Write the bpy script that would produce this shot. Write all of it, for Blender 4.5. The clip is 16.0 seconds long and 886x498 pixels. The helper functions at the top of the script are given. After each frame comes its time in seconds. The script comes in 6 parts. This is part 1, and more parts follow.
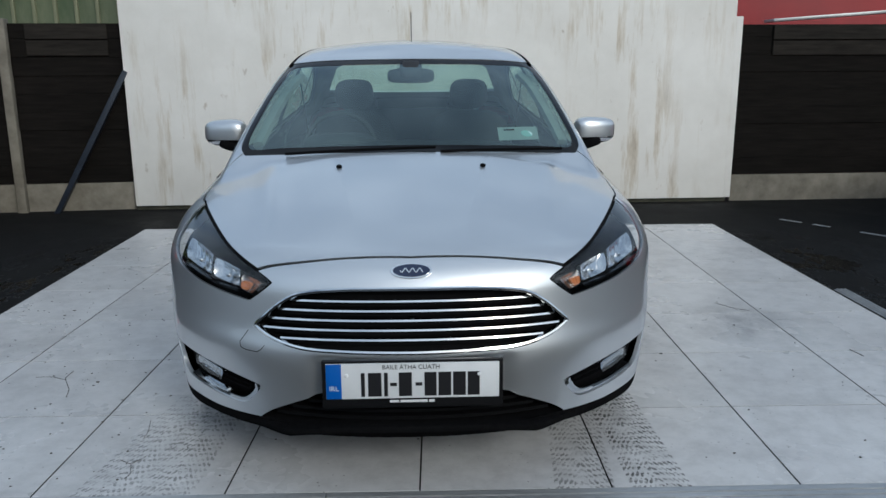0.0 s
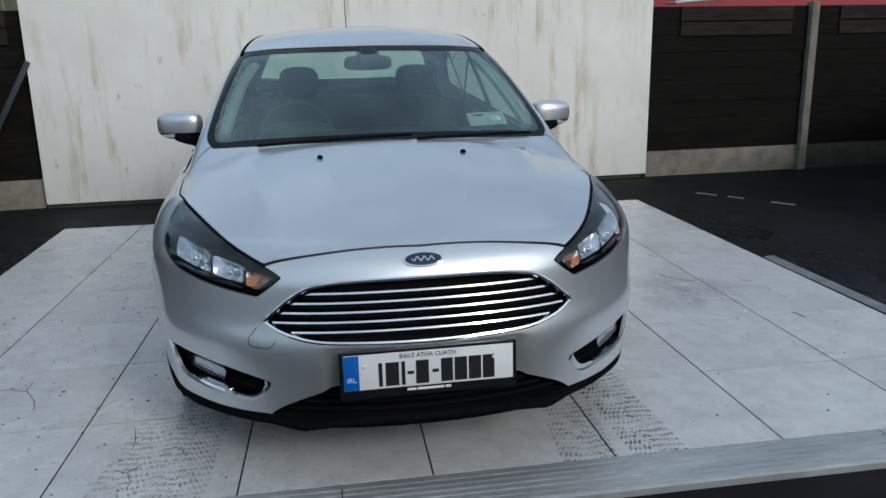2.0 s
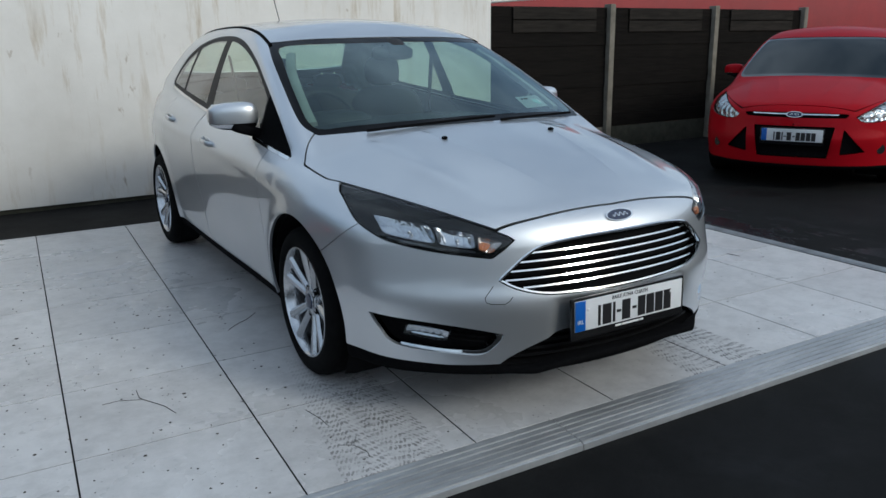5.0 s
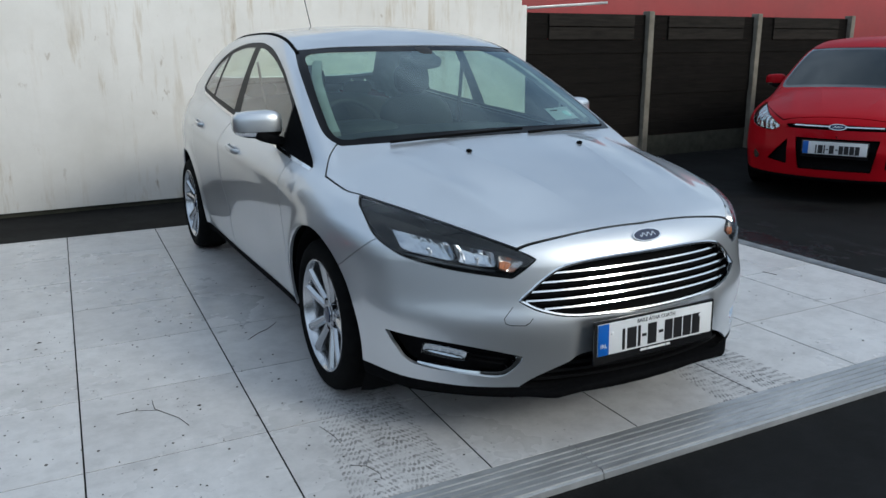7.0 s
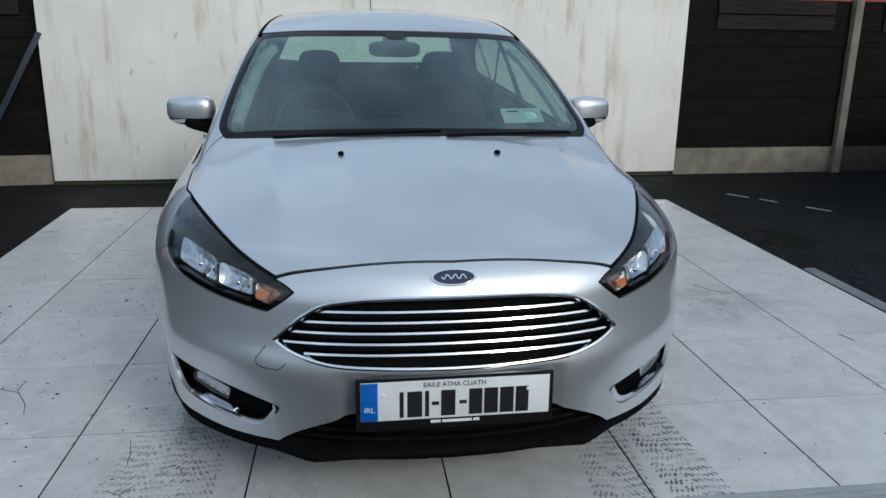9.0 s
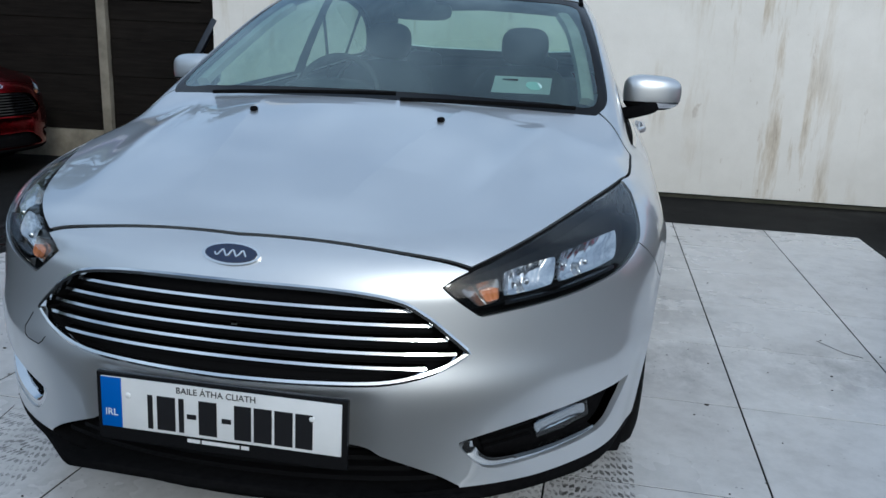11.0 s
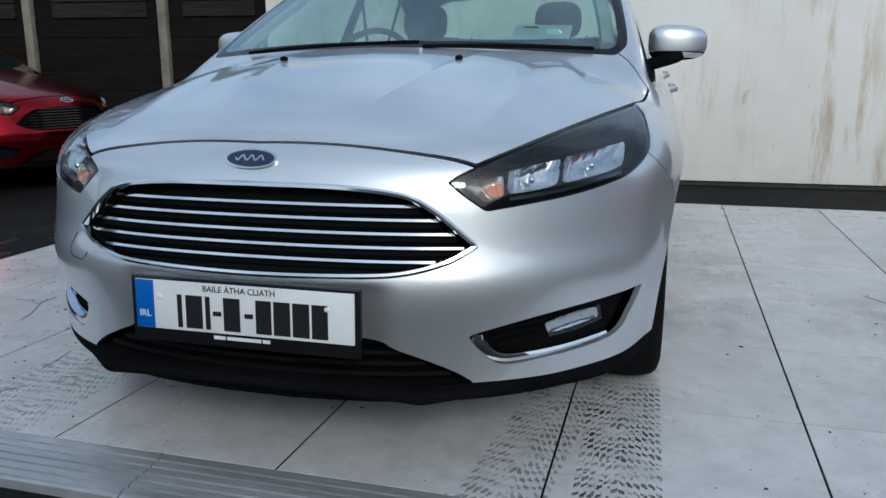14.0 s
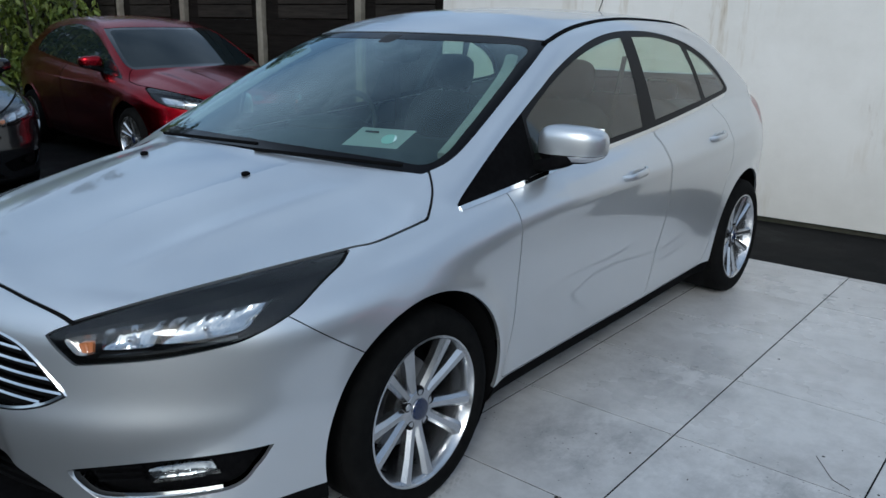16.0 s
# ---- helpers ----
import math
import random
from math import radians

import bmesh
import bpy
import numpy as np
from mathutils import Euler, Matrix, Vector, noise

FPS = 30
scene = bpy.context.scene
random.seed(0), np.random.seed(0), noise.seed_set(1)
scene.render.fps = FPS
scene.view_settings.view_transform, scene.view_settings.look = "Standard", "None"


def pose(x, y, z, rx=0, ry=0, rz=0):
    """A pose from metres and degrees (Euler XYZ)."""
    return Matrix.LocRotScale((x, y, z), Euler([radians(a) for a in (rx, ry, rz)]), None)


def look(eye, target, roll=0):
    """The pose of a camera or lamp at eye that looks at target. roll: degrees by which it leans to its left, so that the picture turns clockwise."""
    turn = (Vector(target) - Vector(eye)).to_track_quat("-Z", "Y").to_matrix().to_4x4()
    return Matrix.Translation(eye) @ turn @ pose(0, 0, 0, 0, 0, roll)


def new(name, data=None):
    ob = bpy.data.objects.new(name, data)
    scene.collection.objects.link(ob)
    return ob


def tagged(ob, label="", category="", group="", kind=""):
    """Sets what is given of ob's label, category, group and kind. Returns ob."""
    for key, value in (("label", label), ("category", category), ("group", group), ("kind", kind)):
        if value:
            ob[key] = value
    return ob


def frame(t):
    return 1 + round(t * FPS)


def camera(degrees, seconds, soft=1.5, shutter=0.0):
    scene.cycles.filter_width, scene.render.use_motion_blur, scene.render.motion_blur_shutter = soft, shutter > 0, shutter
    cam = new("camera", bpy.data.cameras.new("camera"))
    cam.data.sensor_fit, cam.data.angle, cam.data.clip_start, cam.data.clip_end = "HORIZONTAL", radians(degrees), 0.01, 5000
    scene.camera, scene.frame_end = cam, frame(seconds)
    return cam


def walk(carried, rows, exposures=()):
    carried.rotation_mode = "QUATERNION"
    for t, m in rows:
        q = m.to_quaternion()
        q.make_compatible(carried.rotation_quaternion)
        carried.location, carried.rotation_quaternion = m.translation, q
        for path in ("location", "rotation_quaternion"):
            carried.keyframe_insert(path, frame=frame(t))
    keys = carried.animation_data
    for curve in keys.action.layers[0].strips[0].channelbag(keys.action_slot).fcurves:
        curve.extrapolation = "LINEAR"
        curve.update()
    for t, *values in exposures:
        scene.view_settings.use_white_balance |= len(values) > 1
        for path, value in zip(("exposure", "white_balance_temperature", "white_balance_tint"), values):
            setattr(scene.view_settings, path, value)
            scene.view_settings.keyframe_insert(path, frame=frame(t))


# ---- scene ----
cam = camera(59.0, 16.0, soft=1.5)
PATH = [
    (0, (0.069, -2.212, 1.335), (0.113, -0.265, 0.878), -0.3),
    (0.5, (0.07, -2.215, 1.325), (0.105, -0.266, 0.879), -0.1),
    (1, (0.08, -2.214, 1.322), (0.098, -0.263, 0.88), -0.3),
    (1.5, (0.001, -2.209, 1.346), (0.09, -0.266, 0.882), 0.1),
    (2, (-0.275, -2.202, 1.354), (0.03, -0.289, 0.854), -1.1),
    (2.5, (-0.503, -2.25, 1.348), (-0.175, -0.335, 0.871), -0.4),
    (3, (-0.737, -2.272, 1.366), (-0.415, -0.363, 0.866), 0.6),
    (3.5, (-1.077, -2.112, 1.361), (-0.48, -0.27, 0.86), -2.1),
    (4, (-1.379, -2.009, 1.366), (-0.669, -0.191, 0.93), -0.4),
    (4.2, (-1.525, -2.057, 1.341), (-0.722, -0.294, 0.845), -1.1),
    (6.3, (-2.017, -1.868, 1.389), (-0.982, -0.232, 0.887), -0.4),
    (6.5, (-1.993, -1.868, 1.395), (-0.975, -0.221, 0.896), -0.9),
    (7, (-1.812, -1.945, 1.374), (-0.921, -0.227, 0.867), -0.2),
    (7.5, (-1.501, -1.977, 1.381), (-0.68, -0.23, 0.86), 0.2),
    (8, (-1.111, -1.89, 1.369), (-0.404, -0.099, 0.83), 0.0),
    (8.5, (-0.671, -1.963, 1.376), (-0.218, -0.092, 0.835), 1.7),
    (9, (-0.293, -1.924, 1.38), (-0.018, -0.019, 0.838), 0.9),
    (9.2, (-0.1, -1.882, 1.379), (0.114, 0.039, 0.864), 2.0),
    (11.3, (0.741, -1.328, 1.036), (0.274, 0.555, 0.549), -0.2),
    (11.5, (0.713, -1.348, 0.939), (0.208, 0.553, 0.577), -2.6),
    (12, (0.717, -1.392, 0.791), (0.077, 0.485, 0.528), -2.6),
    (12.5, (0.734, -1.448, 0.747), (0.036, 0.41, 0.499), -3.6),
    (13, (0.776, -1.457, 0.728), (0.181, 0.44, 0.51), -1.9),
    (13.5, (0.806, -1.45, 0.727), (0.407, 0.496, 0.495), -1.3),
    (14, (0.881, -1.451, 0.916), (0.354, 0.427, 0.475), -0.1),
    (14.5, (1.109, -1.497, 1.289), (0.509, 0.332, 0.744), -3.7),
    (15, (1.415, -1.266, 1.397), (0.675, 0.506, 0.839), 1.4),
    (15.5, (1.834, -0.981, 1.372), (0.845, 0.688, 0.889), 0.6),
    (16, (2.234, -0.605, 1.398), (1.016, 0.882, 0.847), 0.9),
]
EXPOSURES = [(0.0, -0.62, 5560, 3.0), (4.0, -0.65, 5600, 3.0), (7.0, -0.40, 5630, 3.0), (9.2, -0.52, 5570, 3.0), (11.3, -0.54, 5350, 3.0), (13.5, -0.53, 5420, 3.0), (16.0, -0.68, 5290, 3.0)]
walk(cam, [(t, look(eye, target, roll)) for t, eye, target, roll in PATH], EXPOSURES)

# world, sun, exposure
world = bpy.data.worlds.new("sky")
scene.world = world
world.use_nodes = True
wn = world.node_tree.nodes
sky = wn.new("ShaderNodeTexSky")
sky.sky_type, sky.sun_disc = "NISHITA", False
sky.sun_elevation, sky.sun_rotation = radians(30), radians(150)
sky.air_density, sky.dust_density, sky.ozone_density = 1.0, 4.0, 1.0
# thin broken cloud over the blue
where = wn.new("ShaderNodeTexCoord")
puff = wn.new("ShaderNodeTexNoise")
puff.inputs["Scale"].default_value, puff.inputs["Detail"].default_value, puff.inputs["Roughness"].default_value = 2.4, 6.0, 0.6
world.node_tree.links.new(where.outputs["Generated"], puff.inputs["Vector"])
cover = wn.new("ShaderNodeMapRange")
cover.inputs["From Min"].default_value, cover.inputs["From Max"].default_value = 0.36, 0.68
cover.inputs["To Min"].default_value, cover.inputs["To Max"].default_value = 0.15, 0.95
world.node_tree.links.new(puff.outputs[0], cover.inputs["Value"])
cloud = wn.new("ShaderNodeMix")
cloud.data_type = "RGBA"
cloud.inputs[7].default_value = (7.4, 7.9, 8.6, 1)
world.node_tree.links.new(cover.outputs[0], cloud.inputs[0])
world.node_tree.links.new(sky.outputs[0], cloud.inputs[6])
world.node_tree.links.new(cloud.outputs[2], wn["Background"].inputs[0])
wn["Background"].inputs[1].default_value = 0.15
sun = new("sun", bpy.data.lights.new("sun", "SUN"))
sun.data.energy, sun.data.angle, sun.data.color = 1.75, radians(14), (1.0, 0.90, 0.77)
sun.matrix_world = look((3.0, -5.2, 3.3), (0, 0, 0))

# ---------- materials ----------
def material(name, color, rough=0.5, metal=0.0, coat=0.0, spec=0.5):
    m = bpy.data.materials.new(name)
    m.use_nodes = True
    b = m.node_tree.nodes["Principled BSDF"]
    b.inputs["Base Color"].default_value = (*color, 1)
    b.inputs["Roughness"].default_value = rough
    b.inputs["Metallic"].default_value = metal
    b.inputs["Coat Weight"].default_value = coat
    b.inputs["Coat Roughness"].default_value = 0.03
    b.inputs["Specular IOR Level"].default_value = spec
    return m


def node(m, kind, **inputs):
    n = m.node_tree.nodes.new(kind)
    for key, value in inputs.items():
        n.inputs[key.replace("_", " ")].default_value = value
    return n


def link(m, a, out, b, inp):
    m.node_tree.links.new(a.outputs[out], b.inputs[inp])


def bsdf(m):
    return m.node_tree.nodes["Principled BSDF"]


def coords(m, scale=(1, 1, 1), space="Object"):
    tc = node(m, "ShaderNodeTexCoord")
    mp = node(m, "ShaderNodeMapping")
    mp.inputs["Scale"].default_value = scale
    link(m, tc, space, mp, "Vector")
    return mp


def ramp(m, src, out, stops):
    r = node(m, "ShaderNodeValToRGB")
    els = r.color_ramp.elements
    while len(els) < len(stops):
        els.new(0.5)
    for e, (p, c) in zip(els, stops):
        e.position = p
        e.color = (*c, 1) if len(c) == 3 else c
    link(m, src, out, r, "Fac")
    return r


def noisy(m, scale, detail=6.0, rough=0.6, stretch=(1, 1, 1), space="Object"):
    n = node(m, "ShaderNodeTexNoise", Scale=scale, Detail=detail, Roughness=rough)
    link(m, coords(m, stretch, space), "Vector", n, "Vector")
    return n


def mixed(m, fac_node, fac_out, a, b, mode="MIX"):
    """Mix of two colours (tuples or (node, socket))."""
    mx = node(m, "ShaderNodeMix")
    mx.data_type, mx.blend_type = "RGBA", mode
    if fac_node is None:
        mx.inputs[0].default_value = fac_out
    else:
        link(m, fac_node, fac_out, mx, 0)
    for slot, v in ((6, a), (7, b)):
        if isinstance(v[0], (int, float)):
            mx.inputs[slot].default_value = (*v, 1)
        else:
            m.node_tree.links.new(v[0].outputs[v[1]], mx.inputs[slot])
    return mx


def bumped(m, src, out, strength=0.3, distance=0.01):
    b = node(m, "ShaderNodeBump", Strength=strength, Distance=distance)
    link(m, src, out, b, "Height")
    link(m, b, "Normal", bsdf(m), "Normal")
    return b


def grey(v):
    return (v, v, v)


def varied(name, c0, c1, scale, rough=(0.5, 0.7), metal=0.0, bump=0.2, distance=0.005, stretch=(1, 1, 1), coat=0.0, space="Object", spec=0.5):
    m = material(name, c0, rough[0], metal, coat, spec)
    n = noisy(m, scale, 8, 0.62, stretch, space)
    big = noisy(m, scale * 0.13, 3, 0.5, stretch, space)
    r = ramp(m, n, "Fac", [(0.3, c0), (0.7, c1)])
    dark = ramp(m, big, "Fac", [(0.35, grey(0.78)), (0.65, grey(1.0))])
    mx = mixed(m, None, 1.0, (r, "Color"), (dark, "Color"), "MULTIPLY")
    link(m, mx, 2, bsdf(m), "Base Color")
    rr = ramp(m, big, "Fac", [(0.3, grey(rough[0])), (0.7, grey(rough[1]))])
    link(m, rr, "Color", bsdf(m), "Roughness")
    if bump:
        bumped(m, n, "Fac", bump, distance)
    return m


def paint(name, c0, metal, rough, flake=0.006, spec=0.5, coat_ior=1.5):
    m = material(name, c0, rough, metal, 1.0, spec)
    n = noisy(m, 900, 2, 0.5)
    r = ramp(m, n, "Fac", [(0.3, tuple(v * (1 - flake * 2) for v in c0)), (0.7, tuple(min(1, v * (1 + flake * 2)) for v in c0))])
    dirt = noisy(m, 3, 4, 0.5)
    d = ramp(m, dirt, "Fac", [(0.40, grey(1.0)), (0.75, grey(0.97))])
    mx = mixed(m, None, 1.0, (r, "Color"), (d, "Color"), "MULTIPLY")
    link(m, mx, 2, bsdf(m), "Base Color")
    rr = ramp(m, dirt, "Fac", [(0.35, grey(rough)), (0.8, grey(rough + 0.03))])
    link(m, rr, "Color", bsdf(m), "Roughness")
    bsdf(m).inputs["Coat IOR"].default_value = coat_ior
    bsdf(m).inputs["Coat Roughness"].default_value = 0.015
    return m


def glass(name, tint, gloss_rough=0.01, low=0.07, steep=4.0, shine=(1, 1, 1)):
    m = bpy.data.materials.new(name)
    m.use_nodes = True
    t = m.node_tree
    t.nodes.remove(bsdf(m))
    tr = node(m, "ShaderNodeBsdfTransparent", Color=(*tint, 1))
    gl = node(m, "ShaderNodeBsdfGlossy", Color=(*shine, 1), Roughness=gloss_rough)
    lw = node(m, "ShaderNodeLayerWeight", Blend=0.5)
    pw = node(m, "ShaderNodeMath")
    pw.operation = "POWER"
    pw.inputs[1].default_value = steep
    link(m, lw, "Facing", pw, 0)
    fr = node(m, "ShaderNodeMapRange")
    fr.inputs["To Min"].default_value, fr.inputs["To Max"].default_value = low, 1.0
    link(m, pw, 0, fr, "Value")
    mx = node(m, "ShaderNodeMixShader")
    link(m, fr, 0, mx, 0)
    t.links.new(tr.outputs[0], mx.inputs[1])
    t.links.new(gl.outputs[0], mx.inputs[2])
    t.links.new(mx.outputs[0], t.nodes["Material Output"].inputs[0])
    return m


SILVER = paint("silver_paint", (0.66, 0.68, 0.705), 0.84, 0.38, coat_ior=1.85)
RED = paint("red_paint", (0.33, 0.002, 0.008), 0.10, 0.50, spec=0.05)
bsdf(RED).inputs["Coat Weight"].default_value = 0.15
CANDY = paint("candy_red_paint", (0.26, 0.002, 0.009), 1.0, 0.24, spec=0.10)
bsdf(CANDY).inputs["Coat Weight"].default_value = 0.30
BLACKPAINT = paint("black_paint", (0.005, 0.0055, 0.007), 0.0, 0.25)
PLASTIC = varied("black_plastic", (0.004, 0.004, 0.0045), (0.008, 0.008, 0.0085), 60, (0.8, 0.9), 0, 0.1, 0.001, spec=0.02)
SLATBLACK = material("slat_black", (0.005, 0.005, 0.0055), 0.45, 0, 0, 0.15)
GLOSSBLACK = material("gloss_black", (0.008, 0.008, 0.009), 0.12, 0, 0.6)
CAVITY = material("dark_cavity", (0.004, 0.004, 0.0045), 0.85, 0, 0, 0.1)
FRIT = material("black_screen_edge", (0.004, 0.004, 0.005), 0.06, 0, 0, 0.10)
RUBBER = varied("tyre_rubber", (0.004, 0.004, 0.0043), (0.009, 0.009, 0.0088), 25, (0.75, 0.9), 0, 0.3, 0.002, spec=0.06)
CHROME = material("chrome", (0.78, 0.79, 0.80), 0.09, 1.0)
REFLECTOR = material("lamp_reflector", (0.64, 0.65, 0.67), 0.10, 1.0)
facets = node(REFLECTOR, "ShaderNodeTexVoronoi", Scale=75.0)
link(REFLECTOR, coords(REFLECTOR, (1.6, 1, 0.6)), "Vector", facets, "Vector")
bumped(REFLECTOR, facets, "Distance", 0.10, 0.004)
INDICATOR = material("indicator_reflector", (0.50, 0.46, 0.43), 0.25, 0.9)
GLINT = material("faceted_lamp", (0.72, 0.73, 0.75), 0.22, 0.9)
glints = node(GLINT, "ShaderNodeTexVoronoi", Scale=22.0)
link(GLINT, coords(GLINT), "Vector", glints, "Vector")
bumped(GLINT, glints, "Distance", 0.8, 0.03)
BEZELGREY = material("lamp_bezel", (0.09, 0.093, 0.10), 0.25, 1.0)
SATIN = material("satin_chrome", (0.66, 0.67, 0.69), 0.22, 1.0)
ALLOY = varied("wheel_alloy", (0.55, 0.56, 0.58), (0.63, 0.64, 0.66), 12, (0.16, 0.24), 0.95, 0.0)
DISC = material("brake_steel", (0.25, 0.24, 0.23), 0.4, 0.9)
WINDSCREEN = glass("windscreen_glass", (0.52, 0.70, 0.63), 0.005, 0.045, 3.2, (0.82, 0.97, 1.0))
SIDEGLASS = glass("side_glass", (0.76, 0.86, 0.77), 0.005)
DARKGLASS = material("dark_car_glass", (0.008, 0.013, 0.015), 0.03, 0, 0.0, 0.30)
LENS = glass("lamp_lens", (0.92, 0.94, 0.95), 0.01, 0.05, 4.5)
AMBER = material("amber_lamp", (0.60, 0.20, 0.07), 0.2, 0, 0.5)
REDLAMP = material("red_lamp", (0.22, 0.008, 0.012), 0.2, 0, 0.3)
BADGEBLUE = material("badge_blue", (0.006, 0.014, 0.05), 0.2, 0.0, 0.6)
PLATEWHITE = varied("plate_white", (0.74, 0.75, 0.76), (0.78, 0.79, 0.80), 20, (0.3, 0.4), 0, 0)
PLATEBLUE = material("plate_blue", (0.01, 0.10, 0.42), 0.35)
INK = material("plate_ink", (0.012, 0.012, 0.014), 0.4)
PALEINK = material("pale_lettering", (0.7, 0.7, 0.7), 0.5)
CABIN = varied("cabin_plastic", (0.014, 0.014, 0.015), (0.024, 0.024, 0.025), 30, (0.55, 0.75), 0, 0.2, 0.002)
FABRIC = varied("seat_fabric", (0.016, 0.015, 0.014), (0.030, 0.028, 0.026), 180, (0.8, 0.95), 0, 0.3, 0.002)
LINING = varied("roof_lining", (0.34, 0.33, 0.31), (0.40, 0.39, 0.37), 80, (0.85, 0.95), 0, 0.1, 0.001)
PAPER = material("paper_disc", (0.84, 0.85, 0.84), 0.6)
MINT = material("paper_mint", (0.46, 0.64, 0.62), 0.6)


# ---------- mesh helpers ----------
def spline(pairs):
    """Natural cubic through the knots, straight beyond them."""
    xs, ys = np.array(pairs, float).T
    n = len(xs)
    h = np.diff(xs)
    a, r = np.eye(n), np.zeros(n)
    for i in range(1, n - 1):
        a[i, i - 1 : i + 2] = h[i - 1], 2 * (h[i - 1] + h[i]), h[i]
        r[i] = 6 * ((ys[i + 1] - ys[i]) / h[i] - (ys[i] - ys[i - 1]) / h[i - 1])
    m2 = np.linalg.solve(a, r)

    def at(v):
        v = np.asarray(v, float)
        c = np.clip(v, xs[0], xs[-1])
        i = np.clip(np.searchsorted(xs, c) - 1, 0, n - 2)
        d, e = c - xs[i], xs[i + 1] - c
        hi = h[i]
        y = (m2[i] * e**3 + m2[i + 1] * d**3) / (6 * hi) + (ys[i] / hi - m2[i] * hi / 6) * e + (ys[i + 1] / hi - m2[i + 1] * hi / 6) * d
        lo = (ys[1] - ys[0]) / h[0] - h[0] * (2 * m2[0] + m2[1]) / 6
        up = (ys[-1] - ys[-2]) / h[-1] + h[-1] * (2 * m2[-1] + m2[-2]) / 6
        return y + np.where(v < xs[0], (v - xs[0]) * lo, 0) + np.where(v > xs[-1], (v - xs[-1]) * up, 0)

    return at


def smax(a, b, k):
    h = np.maximum(k - np.abs(a - b), 0) / k
    return np.maximum(a, b) + h * h * k * 0.25


def smin(a, b, k):
    return -smax(-a, -b, k)


def obj(name, bm, mat, parent=None, label="", smooth=None):
    me = bpy.data.meshes.new(name)
    bm.to_mesh(me)
    bm.free()
    if mat:
        me.materials.append(mat)
    if smooth is not None:
        me.shade_smooth() if smooth >= 180 else me.set_sharp_from_angle(angle=radians(smooth))
        if smooth < 180:
            me.polygons.foreach_set("use_smooth", [True] * len(me.polygons))
    ob = new(name, me)
    if parent:
        ob.parent = parent
    if label:
        ob["label"] = label
    return ob


def part(name, bm, mat, parent, label="", smooth=30):
    return obj(name, bm, mat, parent, label, smooth)


def thing(name, m, label, category, group="", kind=""):
    e = new(name)
    e.matrix_world = m
    return tagged(e, label, category, group, kind)


def box(bm, size, m=Matrix(), bevel=0.0, segs=2):
    """A bevelled box of that size centred at m, added to bm."""
    t = bmesh.new()
    bmesh.ops.create_cube(t, size=1, matrix=Matrix.Diagonal((*size, 1)))
    if bevel:
        bmesh.ops.bevel(t, geom=t.edges[:], offset=bevel, segments=segs, profile=0.6, affect="EDGES")
    bmesh.ops.transform(t, matrix=m, verts=t.verts)
    join(bm, t)
    return bm


def join(bm, t):
    base = len(bm.verts)
    vs = [bm.verts.new(v.co) for v in t.verts]
    t.verts.index_update()
    for f in t.faces:
        try:
            bm.faces.new([vs[v.index] for v in f.verts])
        except ValueError:
            pass
    t.free()
    return bm


def lathe(bm, profile, m=Matrix(), n=48, axis="X"):
    """Turn a profile of (along, radius) round the x axis."""
    rings = []
    for a, r in profile:
        ring = []
        for i in range(n):
            t = 2 * math.pi * i / n
            ring.append(bm.verts.new(m @ Vector((a, r * math.cos(t), r * math.sin(t)))))
        rings.append(ring)
    for r0, r1 in zip(rings, rings[1:]):
        for i in range(n):
            bm.faces.new((r0[i], r0[(i + 1) % n], r1[(i + 1) % n], r1[i]))
    return bm


def disc(bm, m, r0, r1=None, n=32, depth=0.0):
    """An elliptical slab facing -y, centred at m."""
    r1 = r1 or r0
    a = [bm.verts.new(m @ Vector((r0 * math.cos(2 * math.pi * i / n), 0, r1 * math.sin(2 * math.pi * i / n)))) for i in range(n)]
    bm.faces.new(a)
    if depth:
        b = [bm.verts.new(m @ Vector((r0 * math.cos(2 * math.pi * i / n), depth, r1 * math.sin(2 * math.pi * i / n)))) for i in range(n)]
        for i in range(n):
            bm.faces.new((a[i], a[(i + 1) % n], b[(i + 1) % n], b[i]))
        bm.faces.new(b[::-1])
    return bm


def sweep(bm, path, section, closed=False, up=None):
    """Sweep a closed section of (side, out) along a path of points; up: outward direction at each point."""
    n = len(path)
    rings = []
    for i, p in enumerate(path):
        a = path[(i - 1) % n] if closed or i else path[0]
        b = path[(i + 1) % n] if closed or i < n - 1 else path[-1]
        t = (Vector(b) - Vector(a)).normalized()
        u = Vector(up[i]) if up is not None else Vector((0, 0, 1))
        u = (u - t * u.dot(t)).normalized()
        s = t.cross(u)
        rings.append([bm.verts.new(Vector(p) + s * q[0] + u * q[1]) for q in section])
    k = len(section)
    pairs = list(zip(rings, rings[1:])) + ([(rings[-1], rings[0])] if closed else [])
    for r0, r1 in pairs:
        for j in range(k):
            bm.faces.new((r0[j], r0[(j + 1) % k], r1[(j + 1) % k], r1[j]))
    if not closed:
        bm.faces.new(rings[0][::-1])
        bm.faces.new(rings[-1])
    return bm


